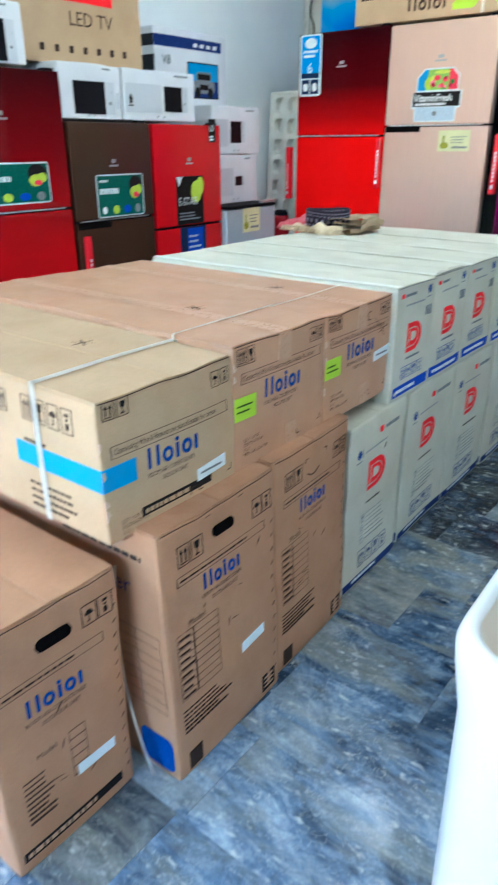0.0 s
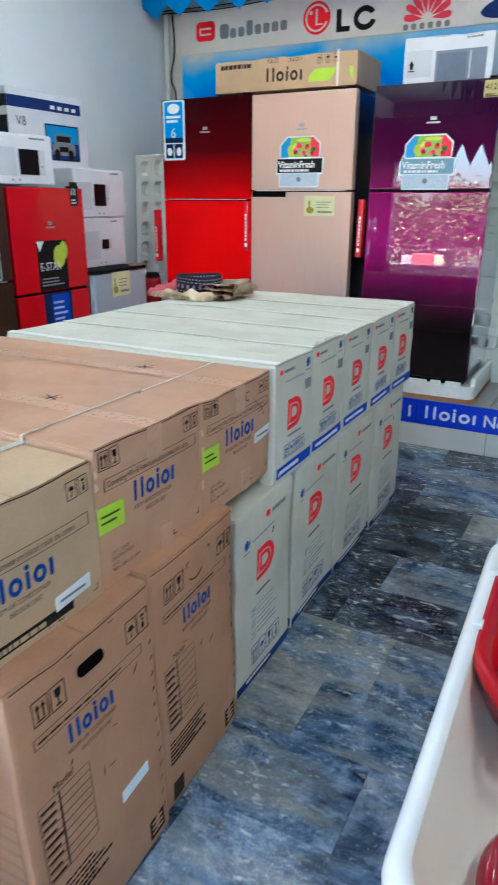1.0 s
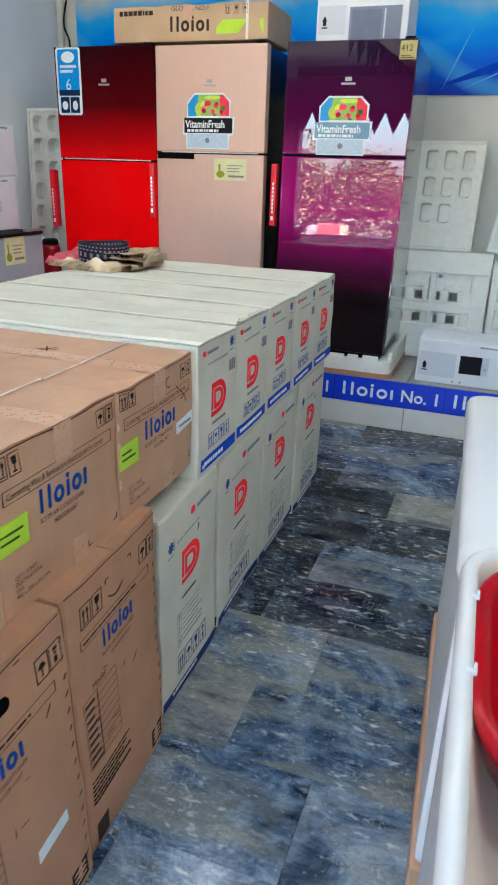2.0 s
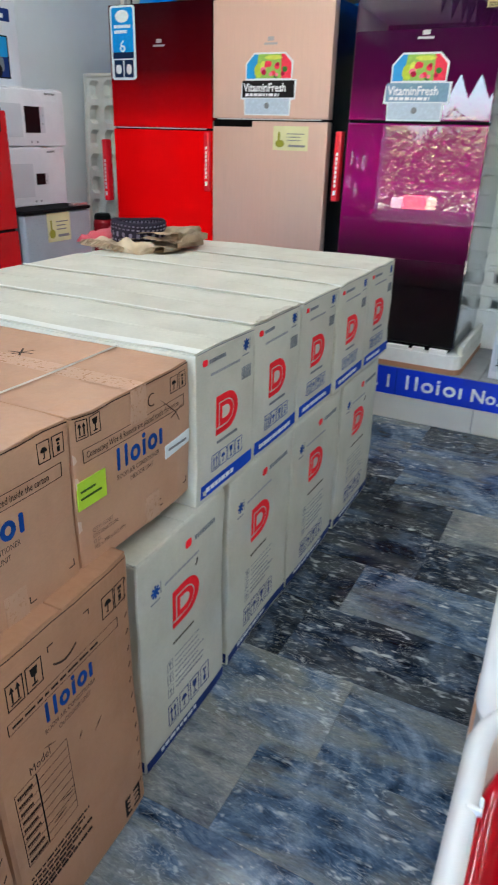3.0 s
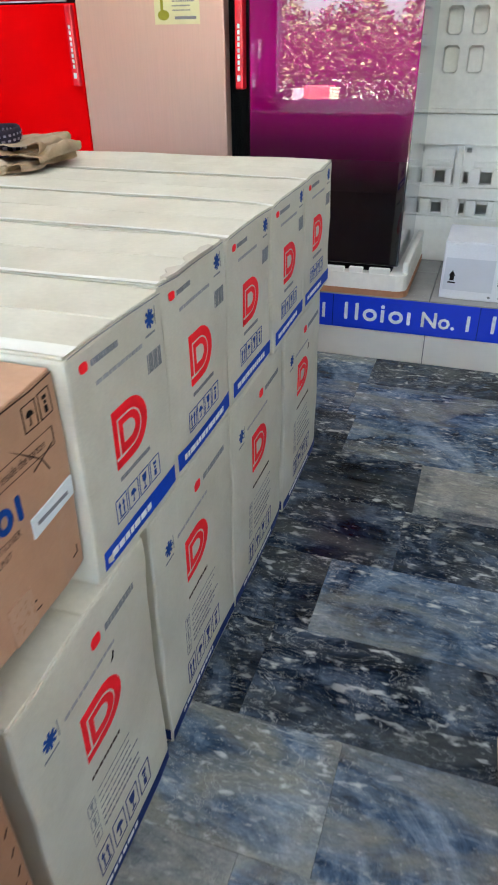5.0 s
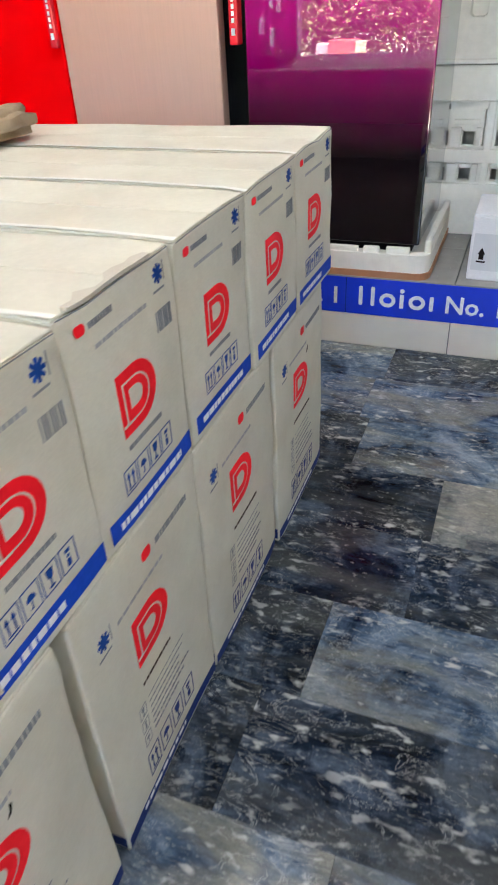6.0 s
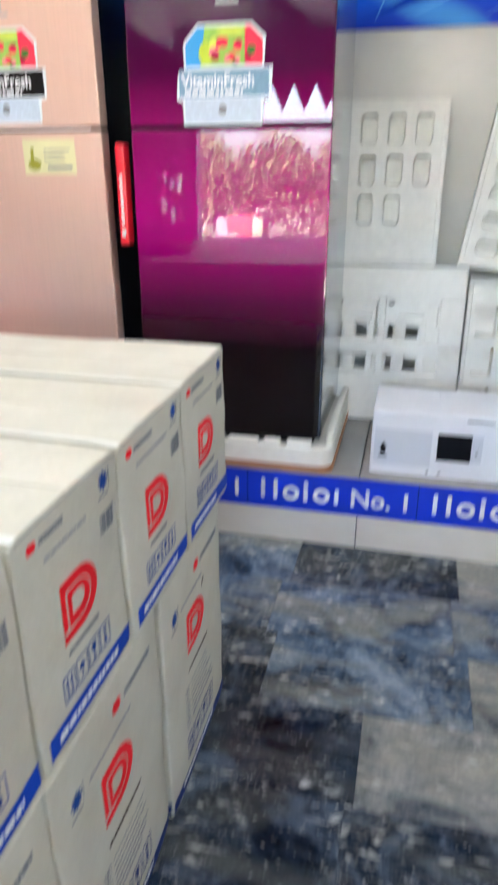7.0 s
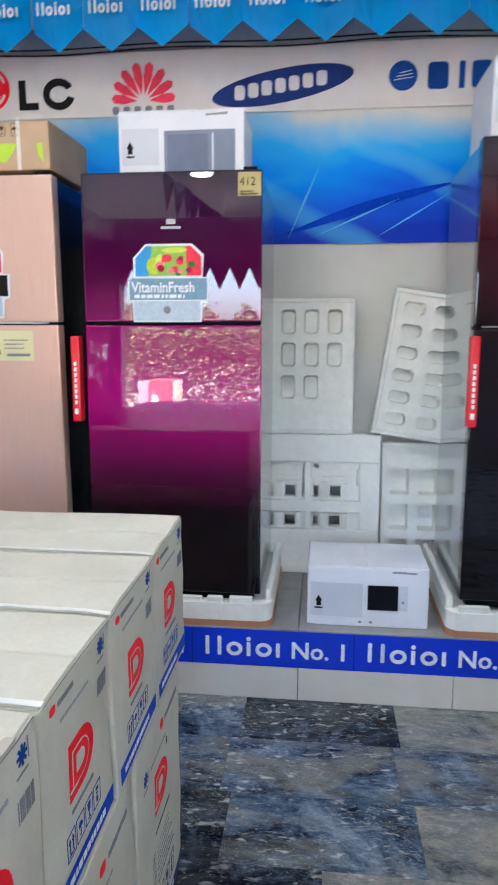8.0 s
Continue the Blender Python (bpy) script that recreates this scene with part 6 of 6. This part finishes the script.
# ---- shawl and woven band on the white cartons ----
def shawl():
    th = thing("folded_shawl", "folded beige shawl with a knotted fringe lying on cartons", "shawl", at=(-0.675, 3.665, 0.981))
    th.scale = (0.80, 0.86, 1.15)
    m = Mat("beige woven cloth", 0.95)
    weave = m.noise(120, 3, 0.6, m.vec((1, 4, 1)))
    m.color(m.ramp(m.noise(9, 5), [(0.35, (0.46, 0.33, 0.20)), (0.6, (0.68, 0.53, 0.35))]))
    m.bump(weave, 0.25, 0.003)
    pink = plain("faded red cloth", (0.55, 0.09, 0.11), 0.95, bump=0.3)
    rnd = random.Random(4)

    def fold(cx, cy, w, d, z, thick, turn, mat, name, seed):
        nx, ny = 22, 16
        s = Vector((seed * 2.3, seed * 5.1, 0))
        bm = bmesh.new()
        c, sn = math.cos(turn), math.sin(turn)
        grid = []
        for i in range(nx + 1):
            row = []
            for j in range(ny + 1):
                a, b = i / nx * 2 - 1, j / ny * 2 - 1
                e = max(abs(a), abs(b))
                x, y = a * w / 2, b * d / 2
                n = noise.noise(Vector((x * 9, y * 9, 0)) + s)
                n2 = noise.noise(Vector((x * 22, y * 16, 3)) + s)
                x, y = x * (1 + 0.12 * n), y * (1 + 0.12 * n2)
                hgt = thick * (0.65 + 0.8 * n + 0.55 * n2) * (1 - max(0, (e - 0.78) / 0.22) ** 2)
                row.append(bm.verts.new((cx + x * c - y * sn, cy + x * sn + y * c, z + max(0.003, hgt))))
            grid.append(row)
        for i in range(nx):
            for j in range(ny):
                bm.faces.new((grid[i][j], grid[i + 1][j], grid[i + 1][j + 1], grid[i][j + 1]))
        rim = [e for e in bm.edges if e.is_boundary]
        ext = bmesh.ops.extrude_edge_only(bm, edges=rim)
        for v in ext["geom"]:
            if isinstance(v, bmesh.types.BMVert):
                v.co.z = z
        return part(name, bm, mat, th, smooth=True)

    def layer(x0, x1, y0, y1, z, r, turn, seed, name):
        """A doubled sheet with its round fold at the x1 end."""
        prof = [(x0 + (x1 - x0) * k / 12, 0.0) for k in range(13)] + [(x1 + r * math.sin(math.pi * k / 8), r - r * math.cos(math.pi * k / 8)) for k in range(1, 8)] + [(x1 - (x1 - x0) * k / 12, 2 * r) for k in range(13)]
        bm, rows, ny = bmesh.new(), [], 12
        c, sn = math.cos(turn), math.sin(turn)
        for j in range(ny + 1):
            y = y0 + (y1 - y0) * j / ny
            row = []
            for x, h in prof:
                n = noise.noise(Vector((x * 11 + seed, y * 13, seed)))
                e = (x - x0) / (x1 - x0)
                xx, yy = x + 0.035 * noise.noise(Vector((seed, y * 8, h * 30))), y + 0.034 * noise.noise(Vector((x * 9, seed, j * 0.2)))
                row.append(bm.verts.new((xx * c - yy * sn, xx * sn + yy * c, z + 0.002 + h * (0.8 + 0.5 * e) + (0.020 * max(0, n + 0.15)) * (1 if h > r else 0.35) * (0.4 + e))))
            rows.append(row)
        for a, b in zip(rows, rows[1:]):
            for k in range(len(prof) - 1):
                bm.faces.new((a[k], a[k + 1], b[k + 1], b[k]))
        bmesh.ops.solidify(bm, geom=bm.faces[:], thickness=0.004)
        return part(name, bm, m.m, th)

    fold(-0.25, 0.10, 0.34, 0.30, 0.0, 0.050, 0.15, pink, "red_fold", 1)
    fold(-0.08, -0.05, 0.44, 0.26, 0.0, 0.034, -0.2, m.m, "rumpled_end", 2)
    layer(-0.16, 0.21, -0.13, 0.17, 0.004, 0.006, -0.10, 3, "lower_fold")
    layer(-0.10, 0.235, -0.11, 0.17, 0.019, 0.006, 0.02, 7, "middle_fold")
    layer(-0.02, 0.20, -0.10, 0.16, 0.034, 0.009, 0.12, 5, "upper_fold")
    bm = bmesh.new()
    for i in range(90):                                # fringe tassels along the near edge
        t = i / 89
        x, y = -0.31 + 0.46 * t, -0.12 - 0.05 * t + 0.04 * math.sin(t * 9) + rnd.uniform(-0.02, 0.02)
        l, a = rnd.uniform(0.045, 0.085), -1.5 + rnd.uniform(-0.6, 0.6) - 0.3 * t
        dx, dy = math.cos(a) * l, math.sin(a) * l
        w = 0.0035
        pts = [(x - w, y, 0.02), (x + w, y, 0.02), (x + dx * 0.5 + w, y + dy * 0.5, 0.012 + rnd.uniform(0, 0.008)), (x + dx, y + dy, 0.003), (x + dx * 0.5 - w, y + dy * 0.5, 0.010)]
        vs = [bm.verts.new(p) for p in pts]
        f = bm.faces.new(vs)
    bmesh.ops.solidify(bm, geom=bm.faces[:], thickness=0.003)
    part("fringe", bm, m.m, th)


shawl()


def woven_band():
    th = thing("woven_band", "dark purple woven band with white dashes set on a shawl", "woven band", at=(-0.735, 3.680, 0.994))
    dark = plain("dark purple weave", (0.014, 0.007, 0.02), 0.9, scale=60, bump=0.3)
    pale = plain("pale woven thread", (0.40, 0.35, 0.40), 0.9)
    bm = bmesh.new()
    n, R = 48, 0.108
    prof = [(R - 0.008, 0.0), (R, 0.004), (R + 0.004, 0.038), (R + 0.002, 0.084), (R - 0.003, 0.088), (R - 0.007, 0.084), (R - 0.004, 0.038), (R - 0.012, 0.004)]
    wob = lambda a: 1 + 0.03 * math.sin(2 * a + 1)
    rows = [[bm.verts.new((r * wob(2 * math.pi * i / n) * math.cos(2 * math.pi * i / n), r * 0.9 * wob(2 * math.pi * i / n) * math.sin(2 * math.pi * i / n), z + 0.004 * math.sin(4 * math.pi * i / n))) for i in range(n)] for r, z in prof]
    for a in range(len(prof)):
        A, B = rows[a], rows[(a + 1) % len(prof)]
        for i in range(n):
            bm.faces.new((A[i], A[(i + 1) % n], B[(i + 1) % n], B[i]))
    part("band", bm, dark, th, smooth=True)
    for row, (z0, z1, cnt, fill) in enumerate(((0.010, 0.018, 30, 0.5), (0.028, 0.046, 22, 0.42), (0.056, 0.062, 34, 0.55), (0.070, 0.076, 40, 0.5), (0.050, 0.058, 30, 0.5), (0.066, 0.076, 36, 0.5))):
        inside = row > 3
        bm = bmesh.new()
        for i in range(cnt):
            a0 = 2 * math.pi * (i + 0.2) / cnt
            a1 = a0 + 2 * math.pi / cnt * fill
            q = []
            for a, z in ((a0, z0), (a1, z0), (a1, z1), (a0, z1)):
                r = (R - 0.0095 if inside else R + 0.0062) * wob(a)
                q.append(bm.verts.new((r * math.cos(a), r * 0.9 * math.sin(a), z + 0.004 * math.sin(2 * a))))
            bm.faces.new(q)
        bmesh.ops.solidify(bm, geom=bm.faces[:], thickness=0.0012)
        part("stitch_row", bm, pale, th)


woven_band()

canister = thing("red_canister", "dark red canister with a black cap in the corner", "canister", at=(-1.86, 4.85, PLAT_Z))
ring_at = lambda r, z: [(r * math.cos(2 * math.pi * i / 28), r * math.sin(2 * math.pi * i / 28), z) for i in range(28)]
part("canister_body", loft(bmesh.new(), [ring_at(0.055, 0.0), ring_at(0.06, 0.01), ring_at(0.06, 0.58), ring_at(0.054, 0.605)], True, True), plain("dark red enamel", (0.30, 0.006, 0.014), 0.25, var=0.15), canister, smooth=True)
part("cap", loft(bmesh.new(), [ring_at(0.053, 0.604), ring_at(0.05, 0.63), ring_at(0.04, 0.64)], True, True), DARK_TRIM, canister, "black cap")

# Added board, unseen directly: it darkens the side wall's reflection in the doors.
notices = thing("stand_in_board", "added dark board with white sheets that darkens a door reflection", "notice board", at=(BX + 0.002, -1.69, 0.35))
part("board", box((0.0, 0.0, 0.0), (0.03, 2.0, 2.45), 0.004, 1), DARK_TRIM, notices)
F = Face(notices, (0.0302, 0, 0), (0, 1, 0), (0, 0, 1))
F.each("sheet", PAPER_WHITE, [(0.45, 0.95, 0.62, 1.15), (0.70, 0.62, 0.84, 0.80), (0.72, 0.98, 0.86, 1.10), (1.0, 0.74, 1.18, 0.90), (0.98, 1.02, 1.08, 1.18)])

# ---- ceiling lamps, row extended for fill light ----
GLOW = bpy.data.materials.new("lamp glow")
GLOW.use_nodes = True
GLOW.node_tree.nodes["Principled BSDF"].inputs["Emission Color"].default_value = (1, 0.98, 0.95, 1)
GLOW.node_tree.nodes["Principled BSDF"].inputs["Emission Strength"].default_value = LAMP
# A few of these show in reflections; the rest are added unseen as fill.
for x, y in ((-0.55, 0.85), (1.9, 0.85), (-1.0, 1.9), (1.9, 1.9), (-0.22, 3.75), (-1.2, 3.75), (1.0, 3.75), (2.7, 4.0)):
    th = thing("ceiling_lamp", "round white flush ceiling lamp, row extended for fill light", "ceiling lamp", "ceiling lamps", at=(x, y, CZ))
    circ = lambda r, z: [(r * math.cos(2 * math.pi * i / 32), r * math.sin(2 * math.pi * i / 32), z) for i in range(32)]
    part("lamp_base", loft(bmesh.new(), [circ(0.13, 0.0), circ(0.13, -0.03), circ(0.105, -0.036)], True), WHITE_PLASTIC, th, smooth=True)
    part("diffuser", loft(bmesh.new(), [circ(0.104, -0.036), circ(0.09, -0.045), circ(0.04, -0.05)], True, True), GLOW, th)
    bulb = bpy.data.lights.new("lamp", "AREA")
    bulb.shape, bulb.size, bulb.energy, bulb.color = "DISK", 0.2, LAMP_WATTS, (0.93, 0.97, 1.0)
    ob = new("lamp_light", bulb)
    ob.parent, ob.location = th, (0, 0, -0.056)


# ---- outside, in front of the shop ----
GROUND = plain("dusty concrete ground", (0.24, 0.22, 0.19), 0.85, var=0.2, scale=0.8, bump=0.2)
setting("ground", box((-120, -120, -0.3), (120, FY - 0.2, -0.14)), GROUND, "dusty concrete forecourt in front of the shop", "ground")
setting("ground_behind", box((-120, FY - 0.2, -0.36), (120, 120, -0.16)), GROUND, "bare ground round the building", "ground")
BARK = plain("grey brown bark", (0.16, 0.12, 0.09), 0.9, var=0.3, scale=14, bump=0.6)


def leaf_material():
    m = Mat("dusty green leaf", 0.85, spec=0.1)
    geo = m.n.new("ShaderNodeNewGeometry")
    m.color(m.ramp(geo.outputs["Random Per Island"], [(0.0, (0.014, 0.015, 0.007)), (0.45, (0.070, 0.075, 0.030)), (0.75, (0.19, 0.175, 0.080)), (1.0, (0.34, 0.30, 0.17))]))
    return m.m


LEAF = leaf_material()


def tree(x, y, height, seed):
    th = thing("street_tree", "dusty leafy tree standing outside the shop", "tree", "trees outside", at=(x, y, -0.14))
    rnd = random.Random(seed)
    bm = bmesh.new()
    tips = []

    def limb(a, b, r0, r1, sides=7):
        a, b = Vector(a), Vector(b)
        d = (b - a).normalized()
        e = d.orthogonal().normalized()
        f = d.cross(e)
        rows = []
        for k in range(4):
            t = k / 3
            p = a.lerp(b, t) + e * 0.05 * math.sin(t * 3) * (b - a).length * 0.4
            r = r0 + (r1 - r0) * t
            rows.append([p + (e * math.cos(2 * math.pi * i / sides) + f * math.sin(2 * math.pi * i / sides)) * r for i in range(sides)])
        loft(bm, rows, True, True)
        return b
    top = limb((0, 0, 0), (rnd.uniform(-0.3, 0.3), rnd.uniform(-0.3, 0.3), height * 0.3), height * 0.028, height * 0.018)
    for i in range(6):
        a = 2 * math.pi * i / 6 + rnd.uniform(-0.4, 0.4)
        r = height * rnd.uniform(0.18, 0.34)
        p = limb(top - Vector((0, 0, height * rnd.uniform(0, 0.1))), (top.x + r * math.cos(a), top.y + r * math.sin(a), height * rnd.uniform(0.32, 0.88)), height * 0.012, height * 0.005, 5)
        tips.append(p)
        for k in range(3):
            q = limb(p, p + Vector((rnd.uniform(-1, 1), rnd.uniform(-1, 1), rnd.uniform(-0.3, 0.9))) * height * 0.14, height * 0.005, height * 0.002, 4)
            tips.append(q)
    part("trunk", bm, BARK, th)
    bm = bmesh.new()
    for p in tips:
        spread = height * rnd.uniform(0.08, 0.14)
        for k in range(130):
            c = p + Vector((rnd.gauss(0, 1), rnd.gauss(0, 1), rnd.gauss(0, 0.8))) * spread
            s = rnd.uniform(0.03, 0.065)
            e = Vector((rnd.gauss(0, 1), rnd.gauss(0, 1), rnd.gauss(0, 0.6))).normalized()
            f = e.orthogonal().normalized()
            f.rotate(Matrix.Rotation(rnd.uniform(0, 6.3), 3, e))
            vs = [bm.verts.new(c + d) for d in (-e * s, f * s * 0.4, e * s, -f * s * 0.4)]
            bm.faces.new(vs)
    part("crown", bm, LEAF, th)


for i, (x, y, hh) in enumerate(((-7.4, -7.4, 2.9), (-5.3, -6.6, 2.5), (-3.7, -7.2, 2.3), (-2.2, -6.4, 2.0), (-0.8, -7.3, 2.2), (0.7, -6.7, 1.9), (2.3, -7.3, 2.4), (4.2, -6.6, 2.3), (6.2, -7.4, 2.8), (-9.2, -8.2, 3.0), (8.4, -8.0, 3.0))):
    tree(x, y, hh * 1.2, 70 + i)

def foliage(label, count, seed, x0, x1, y, depth, top_at, gap):
    """A loose row of many small leaves with an uneven top and gaps."""
    points, faces, rnd = [], [], random.Random(seed)
    for k in range(count):
        x = rnd.uniform(x0, x1)
        z = -0.13 + max(0.25, top_at(x)) * rnd.random() ** 0.85
        c = Vector((x, y + rnd.gauss(0, depth), z))
        if noise.noise(c * 3.4) < gap + 0.5 * max(0.0, z - 1.15):
            continue
        sz = rnd.uniform(0.026, 0.066)
        e = Vector((rnd.gauss(0, 1), rnd.gauss(0, 1), rnd.gauss(0, 0.7))).normalized()
        f = e.orthogonal().normalized()
        f.rotate(Matrix.Rotation(rnd.uniform(0, 6.3), 3, e))
        n = len(points)
        points += [tuple(c + d) for d in (-e * sz, f * sz * 0.45, e * sz, -f * sz * 0.45)]
        faces.append((n, n + 1, n + 2, n + 3))
    me = bpy.data.meshes.new("hedge")
    me.from_pydata(points, [], faces)
    me.materials.append(LEAF)
    return tagged(new("hedge", me), label, "hedge", kind="stuff")


def hedge_top(x):
    return 2.12 - 0.6 * math.exp(-((x + 2.6) / 0.35) ** 2) + 0.60 * noise.noise(Vector((x * 0.8, 0, 2))) + 0.40 * noise.noise(Vector((x * 2.9, 5, 2))) + 0.8 * min(1.0, max(0.0, -0.6 - 0.5 * x))


foliage("dusty green hedge beyond the forecourt", 75000, 9, -9, 9, -5.6, 0.30, hedge_top, -0.62)

cooler = thing("red_cooler", "faded red drinks cooler cabinet standing outside the shop", "cooler", at=(-2.54, -4.40, -0.14))
FADED_RED = plain("faded red enamel", (0.72, 0.10, 0.11), 0.5)
part("body", box((0.20, 0, 0.04), (0.60, 0.42, 1.10), 0.012), FADED_RED, cooler)
part("side_cabinet", box((0.0, 0.02, 0.04), (0.196, 0.40, 1.06), 0.010), plain("pink grey enamel", (0.48, 0.34, 0.38), 0.5), cooler, "pink grey side cabinet")
part("edge_panel", box((0.604, 0.02, 0.04), (0.69, 0.40, 1.08), 0.008), plain("cream enamel", (0.66, 0.50, 0.36), 0.5), cooler, "cream edge panel")
for x in (0.03, 0.24, 0.50, 0.63):
    part("foot", box((x, 0.06, 0.0), (x + 0.05, 0.36, 0.042), 0.004, 1), DARK_TRIM, cooler)
part("white_panel", box((0.24, 0.421, 0.64), (0.36, 0.426, 0.84), 0.001, 1), INK_WHITE, cooler, "white panel")

# ---- floor tiles ----
TW, TD, TY0 = 0.577, 0.2885, 2.206
offsets = {0: 0.46, 1: 0.60, 2: 0.36, 3: 0.445, 4: 0.62, 5: 0.64, 6: 0.926, 7: 0.31, 8: 0.915, -1: 0.70, -2: 0.33, -3: 0.40, -4: 0.38}
# Tone 3 puts daylight into the colour of tiles near the entrance.
tones = {(0, 0): 2, (0, 1): 0, (1, 0): 0, (1, 1): 0, (2, 1): 1, (2, 0): 1, (3, 1): 0, (3, 0): 1, (2, 2): 0, (4, 0): 1, (4, 1): 1, (4, 2): 0, (5, 0): 1, (5, 1): 2, (5, 2): 2, (0, 2): 1, (1, 2): 2, (-1, 1): 3, (-1, 0): 0, (-1, 2): 3, (-2, 0): 0, (-2, 1): 3, (6, 0): 0, (6, 1): 2, (7, 0): 0, (7, 1): 0, (7, 2): 0, (8, 0): 1, (8, 1): 2, (-4, 0): 2, (-3, 0): 3, (-3, 1): 3}
rnd = random.Random(12)
tile_data = {}
for k, mat in enumerate((TILE_MID, TILE_DARK, TILE_PALE, TILE_LIT)):
    bm = box((0.0003, 0.0003, -0.006), (TW - 0.0003, TD - 0.0003, 0.0), 0.0007, 1)
    tile_data[k] = mesh_of(bm, mat, "tile")
for row in range(-13, 9):
    off = offsets.get(row, rnd.uniform(0.2, 0.7))
    y = TY0 + row * TD
    for col in range(-5, 6):
        x = off + (col - 1) * TW
        if x + TW < BX or x > RX - TW:
            continue
        tone = tones.get((row, col), rnd.choice((0, 0, 0, 1, 0, 1, 0, 1, 2) if row >= 0 else (3, 3, 0, 3, 2, 3)))
        ob = new("tile", tile_data[tone])
        ob.location = (x, y, 0)
        ob.parent = floor
